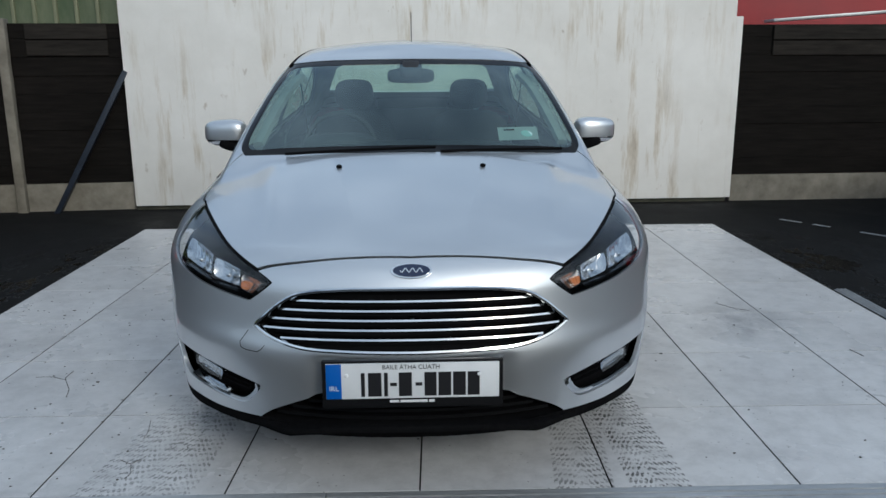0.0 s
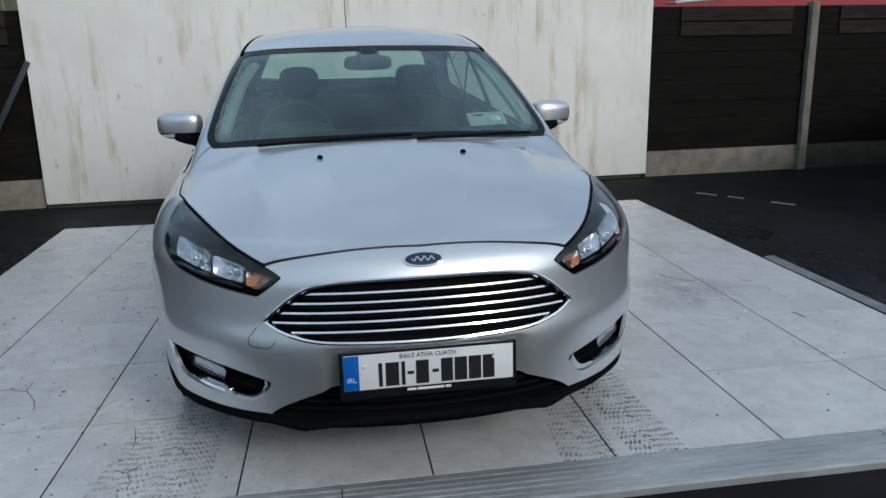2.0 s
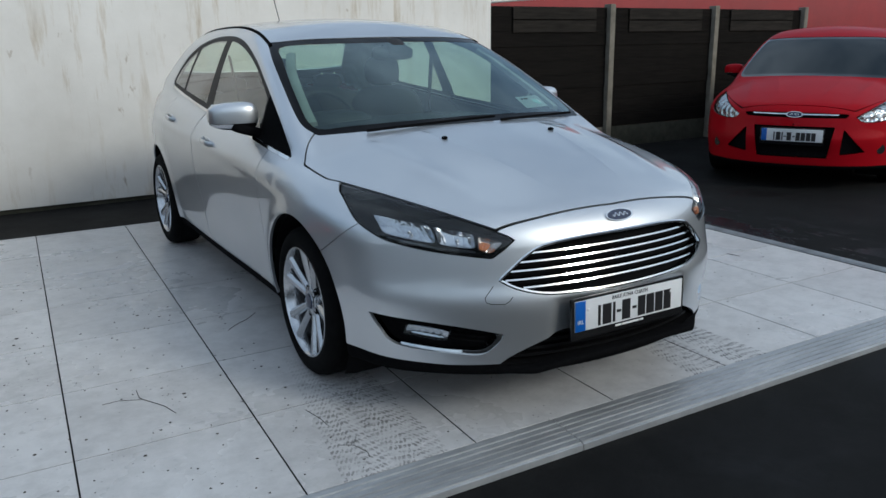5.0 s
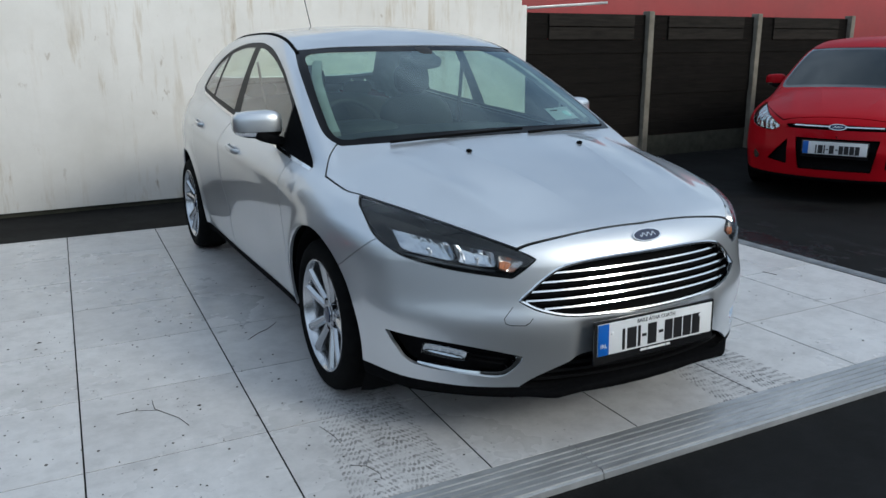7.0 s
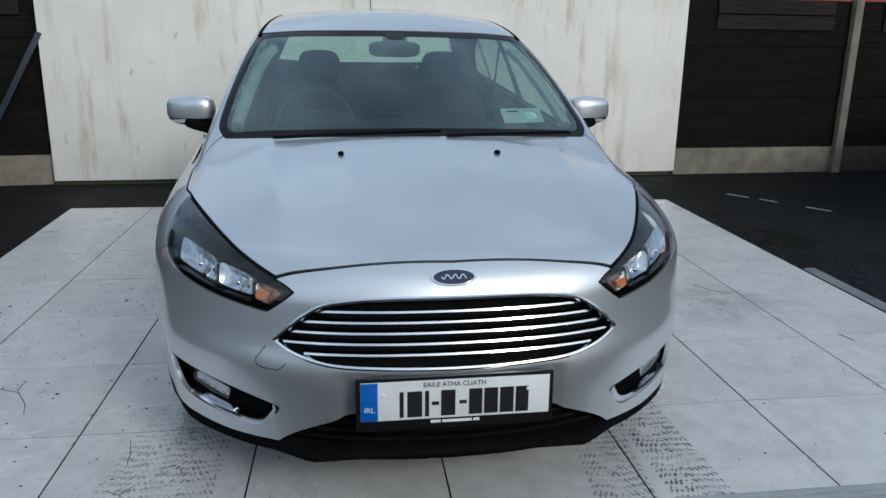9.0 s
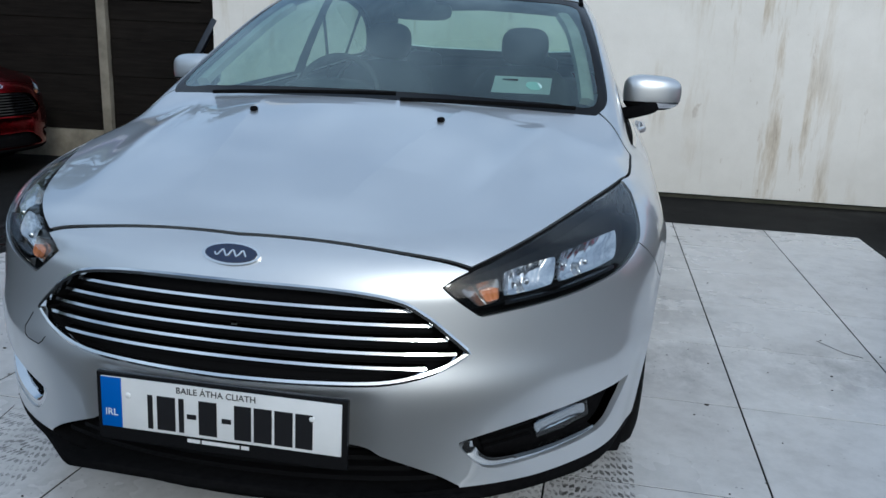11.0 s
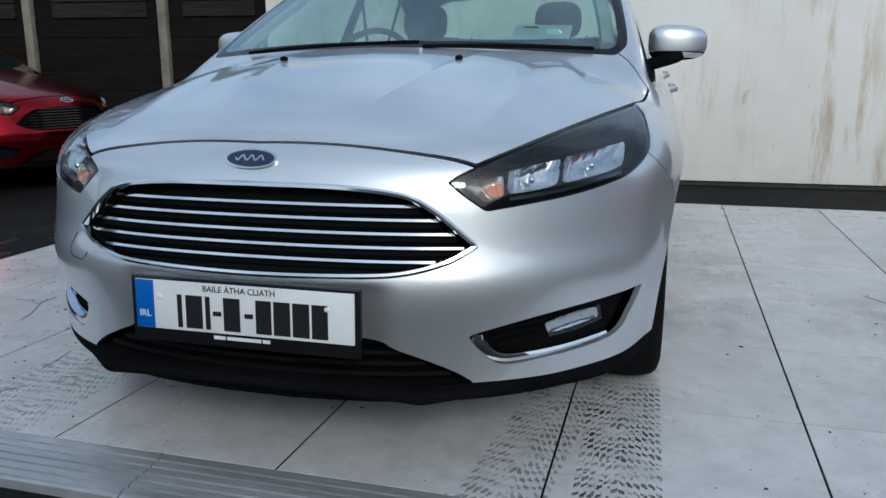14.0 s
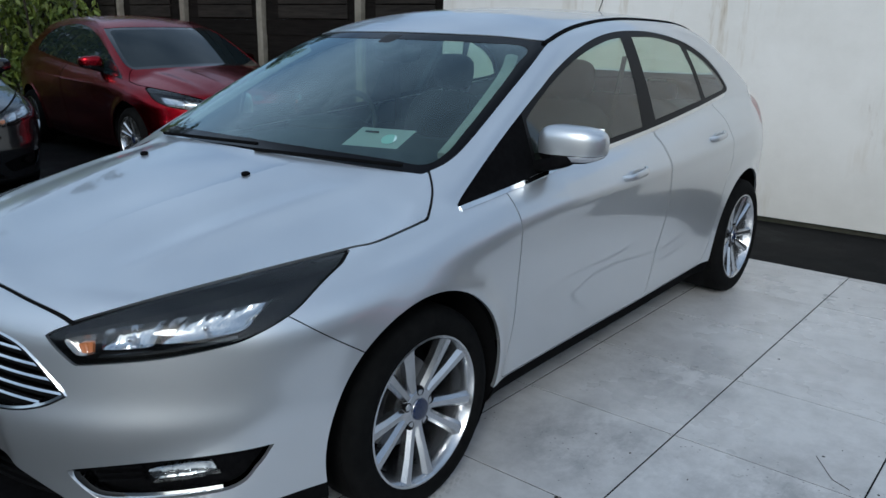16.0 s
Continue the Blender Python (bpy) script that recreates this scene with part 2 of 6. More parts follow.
def curve2(points, closed=True, step=6):
    """Catmull-Rom through plan points; a point given with a third value of 0 stays a corner."""
    pts = [(p[0], p[1], p[2] if len(p) > 2 else 1) for p in points]
    n, out = len(pts), []
    for i in range(n if closed else n - 1):
        p1, p2 = pts[i], pts[(i + 1) % n]
        p0 = pts[(i - 1) % n] if closed or i else p1
        p3 = pts[(i + 2) % n] if closed or i < n - 2 else p2
        for s in range(step):
            t = s / step
            m1 = [(p2[k] - p0[k]) / 2 if p1[2] else (p2[k] - p1[k]) for k in (0, 1)]
            m2 = [(p3[k] - p1[k]) / 2 if p2[2] else (p2[k] - p1[k]) for k in (0, 1)]
            out.append(tuple((2 * t**3 - 3 * t**2 + 1) * p1[k] + (t**3 - 2 * t**2 + t) * m1[k] + (3 * t**2 - 2 * t**3) * p2[k] + (t**3 - t**2) * m2[k] for k in (0, 1)))
    if not closed:
        out.append(pts[-1][:2])
    return out


def sdf(poly, u, v):
    """Signed distance to a closed plan polygon, negative inside."""
    p = np.array(poly, float)
    q = np.roll(p, -1, 0)
    d = np.full(u.shape, 1e9)
    sign = np.ones(u.shape)
    for (ax, ay), (bx, by) in zip(p, q):
        ex, ey, wx, wy = bx - ax, by - ay, u - ax, v - ay
        t = np.clip((wx * ex + wy * ey) / (ex * ex + ey * ey + 1e-12), 0, 1)
        d = np.minimum(d, (wx - ex * t) ** 2 + (wy - ey * t) ** 2)
        c1, c2, c3 = v >= ay, v < by, ex * wy > ey * wx
        sign = np.where((c1 & c2 & c3) | (~c1 & ~c2 & ~c3), -sign, sign)
    return sign * np.sqrt(d)


# ---------- car body as a smooth solid, cut into panels ----------
FRONT_Z = spline([(0.14, 0.065), (0.20, 0.030), (0.28, 0.016), (0.38, 0.004), (0.445, -0.004), (0.485, -0.002), (0.53, 0.010), (0.60, 0.024), (0.68, 0.038), (0.735, 0.052), (0.80, 0.085), (0.95, 0.25)])
SIDE_Z = spline([(0.14, 0.80), (0.22, 0.842), (0.32, 0.868), (0.45, 0.886), (0.58, 0.898), (0.70, 0.906), (0.80, 0.905), (0.88, 0.885), (0.98, 0.845), (1.15, 0.77)])
SIDE_Y = spline([(0, 0.902), (0.5, 0.906), (0.95, 0.912), (1.5, 0.902), (2.2, 0.905), (3.0, 0.902), (3.6, 0.882), (4.1, 0.815), (4.5, 0.70), (4.7, 0.62)])
TOP_Y = spline([(0.0, 0.715), (0.12, 0.778), (0.3, 0.842), (0.5, 0.895), (0.82, 0.962), (1.05, 1.0), (1.3, 1.035), (2.0, 1.062), (2.73, 1.087), (3.3, 1.105), (3.63, 1.105), (4.0, 1.10), (4.3, 1.085), (4.5, 1.06), (4.7, 1.01)])
CROWN_Y = spline([(0, 0.19), (1.3, 0.19), (2.7, 0.17), (3.6, 0.12), (4.6, 0.12)])
ROOF_Y = spline([(1.5, 1.30), (1.8, 1.395), (2.1, 1.450), (2.45, 1.477), (2.8, 1.484), (3.2, 1.474), (3.5, 1.448), (3.8, 1.39), (4.2, 1.25)])
HUBS, HUB_Z, ARCH_R = (0.955, 3.60), 0.312, 0.360


def arch_ring(hy, n=72, grow=0.0, a0=0.0, a1=2 * math.pi):
    """The outline of a wheel opening in side view, fuller towards the front."""
    out = []
    for a in np.linspace(a0, a1, n, endpoint=a0 != 0.0):
        r = ARCH_R + grow + 0.036 * max(0.0, math.cos(a - math.radians(140))) ** 1.5
        out.append((hy + r * math.cos(a), HUB_Z + r * math.sin(a)))
    return out



def solid(x, y, z):
    """Below zero inside the car."""
    x = np.abs(x)
    f = 0.30 * x**2 + 0.46 * x**4 + FRONT_Z(z) - y
    f = f + 0.020 * np.exp(-((x / 0.30) ** 12)) * np.exp(-(((z - 0.405) / 0.07) ** 8))
    front = f / np.sqrt(1 + (0.6 * x + 1.84 * x**3) ** 2)
    crease = 0.007 * np.exp(-(((z - 0.80 - 0.035 * (y - 1.4)) / 0.035) ** 2)) * np.clip((y - 1.2) / 0.5, 0, 1) * np.clip((3.95 - y) / 0.6, 0, 1)
    scoop = 0.014 * np.exp(-(((z - 0.47) / 0.13) ** 2)) * np.exp(-(((y - 2.3) / 0.75) ** 4))
    flare = 0.0
    for hy in HUBS:
        r = np.hypot(y - hy, z - HUB_Z)
        flare = flare + 0.017 * np.exp(-(((r - ARCH_R) / 0.055) ** 2))
    side = x - (SIDE_Y(y) - 0.906 + SIDE_Z(z) + crease - scoop + flare)
    ridge = 0.010 * np.exp(-(((x - 0.44 - 0.16 * np.clip(y - 0.2, 0, 1)) / 0.055) ** 2)) * np.clip((y - 0.15) / 0.4, 0, 1) * np.clip((1.35 - y) / 0.3, 0, 1)
    run = x - 0.205 - 0.19 * (y - 0.4)
    crest = 0.0065 * np.where(run < 0, np.exp(run / 0.045), np.exp(-((run / 0.20) ** 2))) * np.clip((y - 0.18) / 0.25, 0, 1) * np.clip((1.02 - y) / 0.06, 0, 1)
    ridge = ridge + crest
    top = (z - TOP_Y(y) + CROWN_Y(y) * x**2 - ridge) * 0.96
    back = (y - (4.56 - 0.30 * x**2 - 0.50 * x**4 - 0.10 * np.clip(0.55 - z, 0, 1) - 0.25 * np.clip(z - 0.8, 0, 1) ** 1.5)) * 0.9
    low = smax(smax(front, side, 0.10), back, 0.16)
    low = smax(low, top, 0.075 + 0.06 * np.clip((y - 0.3) / 0.4, 0, 1) - 0.05 * np.clip((y - 1.2) / 0.5, 0, 1))
    low = smax(low, 0.178 + 0.020 * np.clip((0.62 - y) / 0.35, 0, 1) - z, 0.03)
    screen = (0.975 + (z - 0.985) * 2.05 + 0.16 * (z - 0.985) ** 2 + 0.40 * x**2 - y) / 2.32
    pane = x - (0.815 - 0.30 * (z - 0.93) - 0.25 * (z - 0.93) ** 2 - 0.016 * ((y - 2.3) / 1.2) ** 2)
    roof = z - ROOF_Y(y) + 0.15 * x**2
    rear = (y - (3.50 + (1.44 - np.maximum(z, 1.10)) * 1.85 - 0.22 * x**2)) / 2.1
    cab = smax(smax(screen, pane, 0.07), rear, 0.08)
    cab = smax(smax(cab, roof, 0.09), 0.80 - z, 0.02)
    return smin(low, cab, 0.02)


def slope(p):
    e = 1e-4
    g = np.stack([solid(*(p + d).T) - solid(*(p - d).T) for d in np.eye(3) * e], 1)
    return g / np.linalg.norm(g, axis=1, keepdims=True)


def meet(eye, way, reach=2.3):
    """Where rays from inside leave the solid."""
    lo, hi = np.zeros(len(eye)), np.full(len(eye), reach)
    for _ in range(26):
        mid = (lo + hi) / 2
        inside = solid(*(eye + way * mid[:, None]).T) < 0
        lo, hi = np.where(inside, mid, lo), np.where(inside, hi, mid)
    return eye + way * lo[:, None]


def on_front(x, z):
    x, z = np.broadcast_arrays(np.atleast_1d(np.asarray(x, float)), np.asarray(z, float))
    return meet(np.stack([x, 0 * x + 1.0, z], 1), np.tile((0.0, -1.0, 0.0), (len(x), 1)))


def on_side(y, z):
    y, z = np.broadcast_arrays(np.atleast_1d(np.asarray(y, float)), np.asarray(z, float))
    return meet(np.stack([0 * y + 0.2, y, z], 1), np.tile((1.0, 0.0, 0.0), (len(y), 1)))


def on_top(x, y):
    x, y = np.broadcast_arrays(np.atleast_1d(np.asarray(x, float)), np.asarray(y, float))
    return meet(np.stack([x, y, 0 * x + 0.6], 1), np.tile((0.0, 0.0, 1.0), (len(x), 1)))


class Skin:
    """The half of the body's surface with x >= 0, as faces that fields can cut."""

    def __init__(self, around, along, cap):
        a = np.linspace(-math.pi / 2, math.pi / 2, around + 1)
        y0, y1, zc = 0.92, 3.75, 0.60
        rows = []
        for p in np.linspace(math.pi / 2 * 0.995, 0, cap, endpoint=False):
            rows.append((y0, -math.sin(p), math.cos(p)))
        for y in np.linspace(y0, y1, along):
            rows.append((y, 0.0, 1.0))
        for p in np.linspace(0, math.pi / 2 * 0.995, cap // 2 + 1)[1:]:
            rows.append((y1, math.sin(p), math.cos(p)))
        eye, way = [], []
        for y, s, c in rows:
            eye.append(np.tile((0.0, y, zc), (around + 1, 1)))
            way.append(np.stack([np.cos(a) * c, 0 * a + s, np.sin(a) * c], 1))
        eye, way = np.concatenate(eye), np.concatenate(way)
        self.v = meet(eye, way)
        k = around + 1
        i, j = np.meshgrid(np.arange(len(rows) - 1), np.arange(around), indexing="ij")
        b = (i * k + j).ravel()
        self.faces = [tuple(q) for q in np.stack([b, b + k, b + k + 1, b + 1], 1).tolist()]

    def cut(self, faces, field):
        """Split faces by a field: those where it is below zero, and the rest."""
        val = field(self.v)
        val = np.where(np.abs(val) < 1e-6, 1e-6, val)
        neg = val < 0
        inn, out, mixed_faces = [], [], []
        for f in faces:
            s = sum(neg[i] for i in f)
            (inn if s == len(f) else out if s == 0 else mixed_faces).append(f)
        edges = {}
        for f in mixed_faces:
            for a, b in zip(f, f[1:] + f[:1]):
                if neg[a] != neg[b]:
                    edges.setdefault((min(a, b), max(a, b)), 0)
        if not edges:
            return inn, out
        keys = list(edges)
        a, b = np.array(keys).T
        pa, pb = self.v[a], self.v[b]
        na = neg[a]
        lo, hi = np.zeros(len(a)), np.ones(len(a))
        for _ in range(12):
            mid = (lo + hi) / 2
            same = (field(pa + (pb - pa) * mid[:, None]) < 0) == na
            lo, hi = np.where(same, mid, lo), np.where(same, hi, mid)
        base = len(self.v)
        self.v = np.concatenate([self.v, pa + (pb - pa) * lo[:, None]])
        at = {key: base + n for n, key in enumerate(keys)}
        for f in mixed_faces:
            one, two = [], []
            for p, q in zip(f, f[1:] + f[:1]):
                (one if neg[p] else two).append(p)
                if neg[p] != neg[q]:
                    c = at[(min(p, q), max(p, q))]
                    one.append(c)
                    two.append(c)
            if len(one) > 2:
                inn.append(tuple(one))
            if len(two) > 2:
                out.append(tuple(two))
        return inn, out

    def region(self, faces, poly, view, guard, gap=0.0):
        """Cut out a region drawn in a view; with a gap also the band round it."""
        axes = {"front": (0, 2), "side": (1, 2), "top": (0, 1)}[view]
        lo, hi = np.min(poly, 0) - 0.05, np.max(poly, 0) + 0.05

        def field(offset):
            def at(p):
                u, v = p[:, axes[0]], p[:, axes[1]]
                near = (u > lo[0]) & (u < hi[0]) & (v > lo[1]) & (v < hi[1]) & guard(*p.T)
                d = np.ones(len(p))
                if near.any():
                    d[near] = sdf(poly, u[near], v[near]) - offset
                return d

            return at

        inn, out = self.cut(faces, field(gap))
        if not gap:
            return inn, out
        panel, band = self.cut(inn, field(-gap))
        return panel, band, out

    def mesh(self, name, faces, mat, parent, label="", push=0.0, rim=0.0, mirror=True, side=1):
        """A part from faces: on both sides of the car, or on the one side (1 or -1) if not mirrored."""
        idx = sorted({i for f in faces for i in f})
        at = {o: n for n, o in enumerate(idx)}
        v = self.v[idx]
        n = slope(v)
        v = v - n * push
        fs = [tuple(at[i] for i in f) for f in faces]
        if rim:
            count = {}
            for f in fs:
                for a, b in zip(f, f[1:] + f[:1]):
                    count[(a, b)] = 1
            edge = [(a, b) for a, b in count if (b, a) not in count and not (v[a, 0] < 1e-4 and v[b, 0] < 1e-4)]
            ev, en = [], []
            for a, b in edge:
                k = len(v) + len(ev)
                w = np.cross(v[b] - v[a], n[a])
                w = w / (np.linalg.norm(w) + 1e-9)
                ev += [v[a], v[b], v[b] - n[b] * rim, v[a] - n[a] * rim]
                en += [w] * 4
                fs.append((k + 1, k, k + 3, k + 2))
            if ev:
                v, n = np.concatenate([v, ev]), np.concatenate([n, en])
        flip = np.array((-1.0, 1, 1))
        parts_v, parts_n, parts_f = [], [], []
        for s in (1, -1) if mirror else (side,):
            off = sum(len(q) for q in parts_v)
            parts_v.append(v if s > 0 else v * flip)
            parts_n.append(n if s > 0 else n * flip)
            parts_f += [tuple(off + i for i in (f if s > 0 else f[::-1])) for f in fs]
        me = bpy.data.meshes.new(name)
        allv = np.concatenate(parts_v)
        me.from_pydata(allv.tolist(), [], parts_f)
        me.materials.append(mat)
        me.polygons.foreach_set("use_smooth", [True] * len(me.polygons))
        me.normals_split_custom_set_from_vertices(np.concatenate(parts_n).tolist())
        ob = new(name, me)
        ob.parent = parent
        if label:
            ob["label"] = label
        return ob


LAMP_TOP = [(0.428, 0.690, 0), (0.466, 0.7125), (0.604, 0.772), (0.700, 0.806), (0.784, 0.831, 0)]
HEADLIGHT = curve2([*LAMP_TOP, (0.812, 0.800), (0.828, 0.735), (0.790, 0.688), (0.735, 0.667), (0.666, 0.652), (0.58, 0.640), (0.505, 0.630, 0), (0.462, 0.662)])
GRILLE = curve2([(-0.1, 0.683, 0), (0, 0.683), (0.20, 0.680), (0.335, 0.664), (0.40, 0.632), (0.455, 0.586), (0.487, 0.557, 0), (0.43, 0.526), (0.337, 0.504), (0.2, 0.499), (0, 0.497), (-0.1, 0.497, 0)])
INTAKE = curve2([(-0.1, 0.357, 0), (0.25, 0.357), (0.33, 0.334), (0.434, 0.287), (0.487, 0.250, 0), (0.3, 0.244), (-0.1, 0.244, 0)])
TOW = [(0.510, 0.537), (0.526, 0.516), (0.539, 0.499), (0.537, 0.483), (0.522, 0.477), (0.480, 0.476), (0.466, 0.486), (0.455, 0.499)]
VALANCE = [(-0.1, 0.10), (-0.1, 0.250), (0.36, 0.250), (0.492, 0.250), (0.64, 0.246), (0.80, 0.250), (0.95, 0.258), (0.95, 0.10)]
FOG = curve2([(0.480, 0.352), (0.497, 0.368), (0.642, 0.398), (0.831, 0.416, 0), (0.808, 0.36), (0.765, 0.306), (0.62, 0.289), (0.547, 0.286), (0.512, 0.308)])
def bonnet_plan():
    """The bonnet from above; its edge runs along the tops of the lamps."""
    rim = np.array([p for p in curve2(LAMP_TOP, False, 8) if p[0] > 0.471])
    side = [(p[0], p[1]) for p in on_front(rim[:, 0], rim[:, 1] + 0.003)[:, :2]]
    fore = curve2([(-0.1, 0.106, 0), (0, 0.106), (0.30, 0.124), (*side[0], 0)], False)
    aft = curve2([(*side[-1], 0), (0.806, 0.839), (0.815, 1.03, 0), (0.770, 1.105), (0.715, 1.155, 0), (0.55, 1.085), (0.3, 1.015), (0, 0.985), (-0.1, 0.985, 0)], False)
    return fore[:-1] + side + aft[1:]


BONNET = bonnet_plan()
SCREEN = curve2([(-0.1, 0.993, 0), (0, 0.993), (0.3, 0.987), (0.55, 0.975), (0.705, 0.966, 0), (0.734, 0.995), (0.732, 1.045), (0.698, 1.165), (0.660, 1.268), (0.616, 1.346, 0), (0.4, 1.362), (0, 1.368), (-0.1, 1.368, 0)])
SCREENGLASS = curve2([(-0.1, 1.018, 0), (0, 1.018), (0.3, 1.012), (0.55, 1.000), (0.680, 0.990), (0.706, 1.02), (0.696, 1.07), (0.668, 1.165), (0.628, 1.262), (0.582, 1.325), (0.4, 1.338), (0, 1.344), (-0.1, 1.344, 0)])
SIDELIGHT = curve2([(1.148, 0.877, 0), (1.365, 1.000), (1.57, 1.103), (1.74, 1.180), (1.91, 1.252), (2.13, 1.322), (2.34, 1.365), (2.57, 1.384), (2.85, 1.378), (3.14, 1.338), (3.36, 1.268), (3.49, 1.190), (3.565, 1.112), (3.555, 1.088), (3.50, 1.078, 0), (3.20, 1.047), (2.57, 0.990), (1.705, 0.928), (1.464, 0.906)])
PANES = (
    curve2([(1.62, 0.95, 0), (1.62, 1.095, 0), (1.75, 1.160), (1.92, 1.232), (2.14, 1.300), (2.36, 1.344), (2.50, 1.357, 0), (2.49, 1.2), (2.46, 1.000, 0)]),
    curve2([(2.61, 1.360, 0), (2.85, 1.356), (3.10, 1.322, 0), (3.15, 1.2), (3.17, 1.065, 0), (2.60, 1.018, 0)]),
    curve2([(3.17, 1.306, 0), (3.34, 1.248), (3.47, 1.175), (3.535, 1.108, 0), (3.50, 1.096, 0), (3.225, 1.070, 0), (3.20, 1.2)]),
)
DOORS = (
    curve2([(1.39, 0.92, 0), (1.388, 0.76), (1.388, 0.6), (1.392, 0.45), (1.36, 0.30), (1.385, 0.258, 0), (2.46, 0.258, 0), (2.50, 0.40), (2.535, 0.6), (2.53, 0.85), (2.545, 1.02, 0)]),
    curve2([(2.555, 1.02, 0), (2.54, 0.85), (2.545, 0.6), (2.51, 0.40), (2.47, 0.258, 0), (3.10, 0.258, 0), (3.16, 0.32), (3.205, 0.5), (3.25, 0.66), (3.32, 0.80), (3.32, 0.93), (3.28, 1.09, 0)]),
)
WING = [(0.2, 0.1), (0.2, 0.97), (1.08, 1.05), (1.148, 0.876), (1.39, 0.897), (1.39, 0.1)]
BUMPER = curve2([(-0.2, 0.05, 0), (-0.2, 0.9, 0), (0.45, 0.9, 0), (0.50, 0.728, 0), (0.58, 0.665), (0.690, 0.590, 0), (0.72, 0.4, 0), (0.72, 0.05, 0)])
BACKLIGHT = curve2([(-0.1, 1.395, 0), (0, 1.395), (0.42, 1.375), (0.54, 1.345, 0), (0.64, 1.165, 0), (0.4, 1.145), (-0.1, 1.14, 0)])
TAIL = curve2([(3.92, 1.015, 0), (3.945, 0.93), (4.00, 0.885), (4.40, 0.87, 0), (4.40, 1.01, 0), (4.1, 1.03)])


def tubeline(points, r, n=8):
    """A round bar along points."""
    bm = bmesh.new()
    sec = [(r * math.cos(2 * math.pi * i / n), r * math.sin(2 * math.pi * i / n)) for i in range(n)]
    ups = [(0.05, -0.1, 1.0)] * len(points)
    return sweep(bm, points, sec, False, ups)


def make_wheel():
    """A ten-spoke alloy wheel with its tyre, its outer face towards +x, hub at the origin."""
    w = thing("car_wheel", Matrix(), "", "")
    bm = bmesh.new()
    half = 0.104
    prof = [(-half + 0.02, 0.222), (-half, 0.240), (-half - 0.004, 0.264), (-half + 0.006, 0.292), (-half + 0.022, 0.306), (-0.05, 0.312), (0.05, 0.312)]
    prof += [(half - 0.022, 0.306), (half - 0.006, 0.292), (half + 0.004, 0.264), (half, 0.240), (half - 0.010, 0.230), (half - 0.02, 0.222)]
    lathe(bm, prof, n=64)
    tyre = part("tyre", bm, RUBBER, w, "black rubber tyre", 40)
    bm = bmesh.new()
    for k in range(3):
        a = -0.055 + k * 0.055
        lathe(bm, [(a - 0.004, 0.3123), (a - 0.0035, 0.3085), (a + 0.0035, 0.3085), (a + 0.004, 0.3123)], n=48)
    part("tread", bm, RUBBER, tyre)
    bm = bmesh.new()
    lathe(bm, [(half - 0.016, 0.231), (half - 0.004, 0.2300), (half - 0.003, 0.224), (half - 0.014, 0.217), (half - 0.06, 0.206), (-half + 0.02, 0.210), (-half, 0.22)], n=64)
    part("rim", bm, ALLOY, w, "silver alloy rim", 40)
    for i in range(10):
        a0 = 2 * math.pi * (i + (0.13 if i % 2 else -0.13)) / 10 + 0.3
        bm = bmesh.new()
        d = Vector((0, math.cos(a0), math.sin(a0)))
        s = Vector((0, -math.sin(a0), math.cos(a0)))
        rows = ((0.045, 0.018, half - 0.040), (0.09, 0.0170, half - 0.033), (0.15, 0.0185, half - 0.022), (0.220, 0.0245, half - 0.011))
        rings = []
        for r, wid, face in rows:
            c = d * r
            rings.append([bm.verts.new(c + s * q + Vector((face + z, 0, 0))) for q, z in ((-wid, -0.012), (-wid * 0.45, 0.0), (wid * 0.45, 0.0), (wid, -0.012), (wid * 0.9, -0.035), (-wid * 0.9, -0.035))])
        for r0, r1 in zip(rings, rings[1:]):
            for j in range(6):
                bm.faces.new((r0[j], r0[(j + 1) % 6], r1[(j + 1) % 6], r1[j]))
        bm.faces.new(rings[0][::-1])
        bm.faces.new(rings[-1])
        bmesh.ops.recalc_face_normals(bm, faces=bm.faces[:])
        part("spoke", bm, ALLOY, w, "", 25)
    bm = bmesh.new()
    lathe(bm, [(half - 0.075, 0.068), (half - 0.045, 0.066), (half - 0.036, 0.058), (half - 0.034, 0.034), (half - 0.03, 0.032)], n=40)
    part("hub", bm, ALLOY, w, "", 30)
    bm = bmesh.new()
    lathe(bm, [(half - 0.032, 0.033), (half - 0.026, 0.031), (half - 0.0235, 0.02), (half - 0.0225, 0.0005)], n=32)
    part("hub_cap", bm, BADGEBLUE, w, "dark blue hub cap", 30)
    for i in range(5):
        a0 = 2 * math.pi * i / 5 + 0.61
        bm = bmesh.new()
        lathe(bm, [(half - 0.05, 0.015), (half - 0.035, 0.0145), (half - 0.0345, 0.0115), (half - 0.045, 0.010), (half - 0.044, 0.0005)], Matrix.Translation((0, 0.054 * math.cos(a0), 0.054 * math.sin(a0))), 12)
        part("wheel_nut", bm, CAVITY, w, "", 30)
    bm = bmesh.new()
    lathe(bm, [(-0.02, 0.14), (-0.005, 0.14), (-0.005, 0.075), (-0.002, 0.075), (0.0, 0.002)], n=40)
    part("brake_disc", bm, DISC, w, "", 30)
    bm = bmesh.new()
    lathe(bm, [(-0.07, 0.198), (-0.06, 0.1), (-0.055, 0.002)], n=32)
    part("backplate", bm, CAVITY, w, "", 30)
    return w


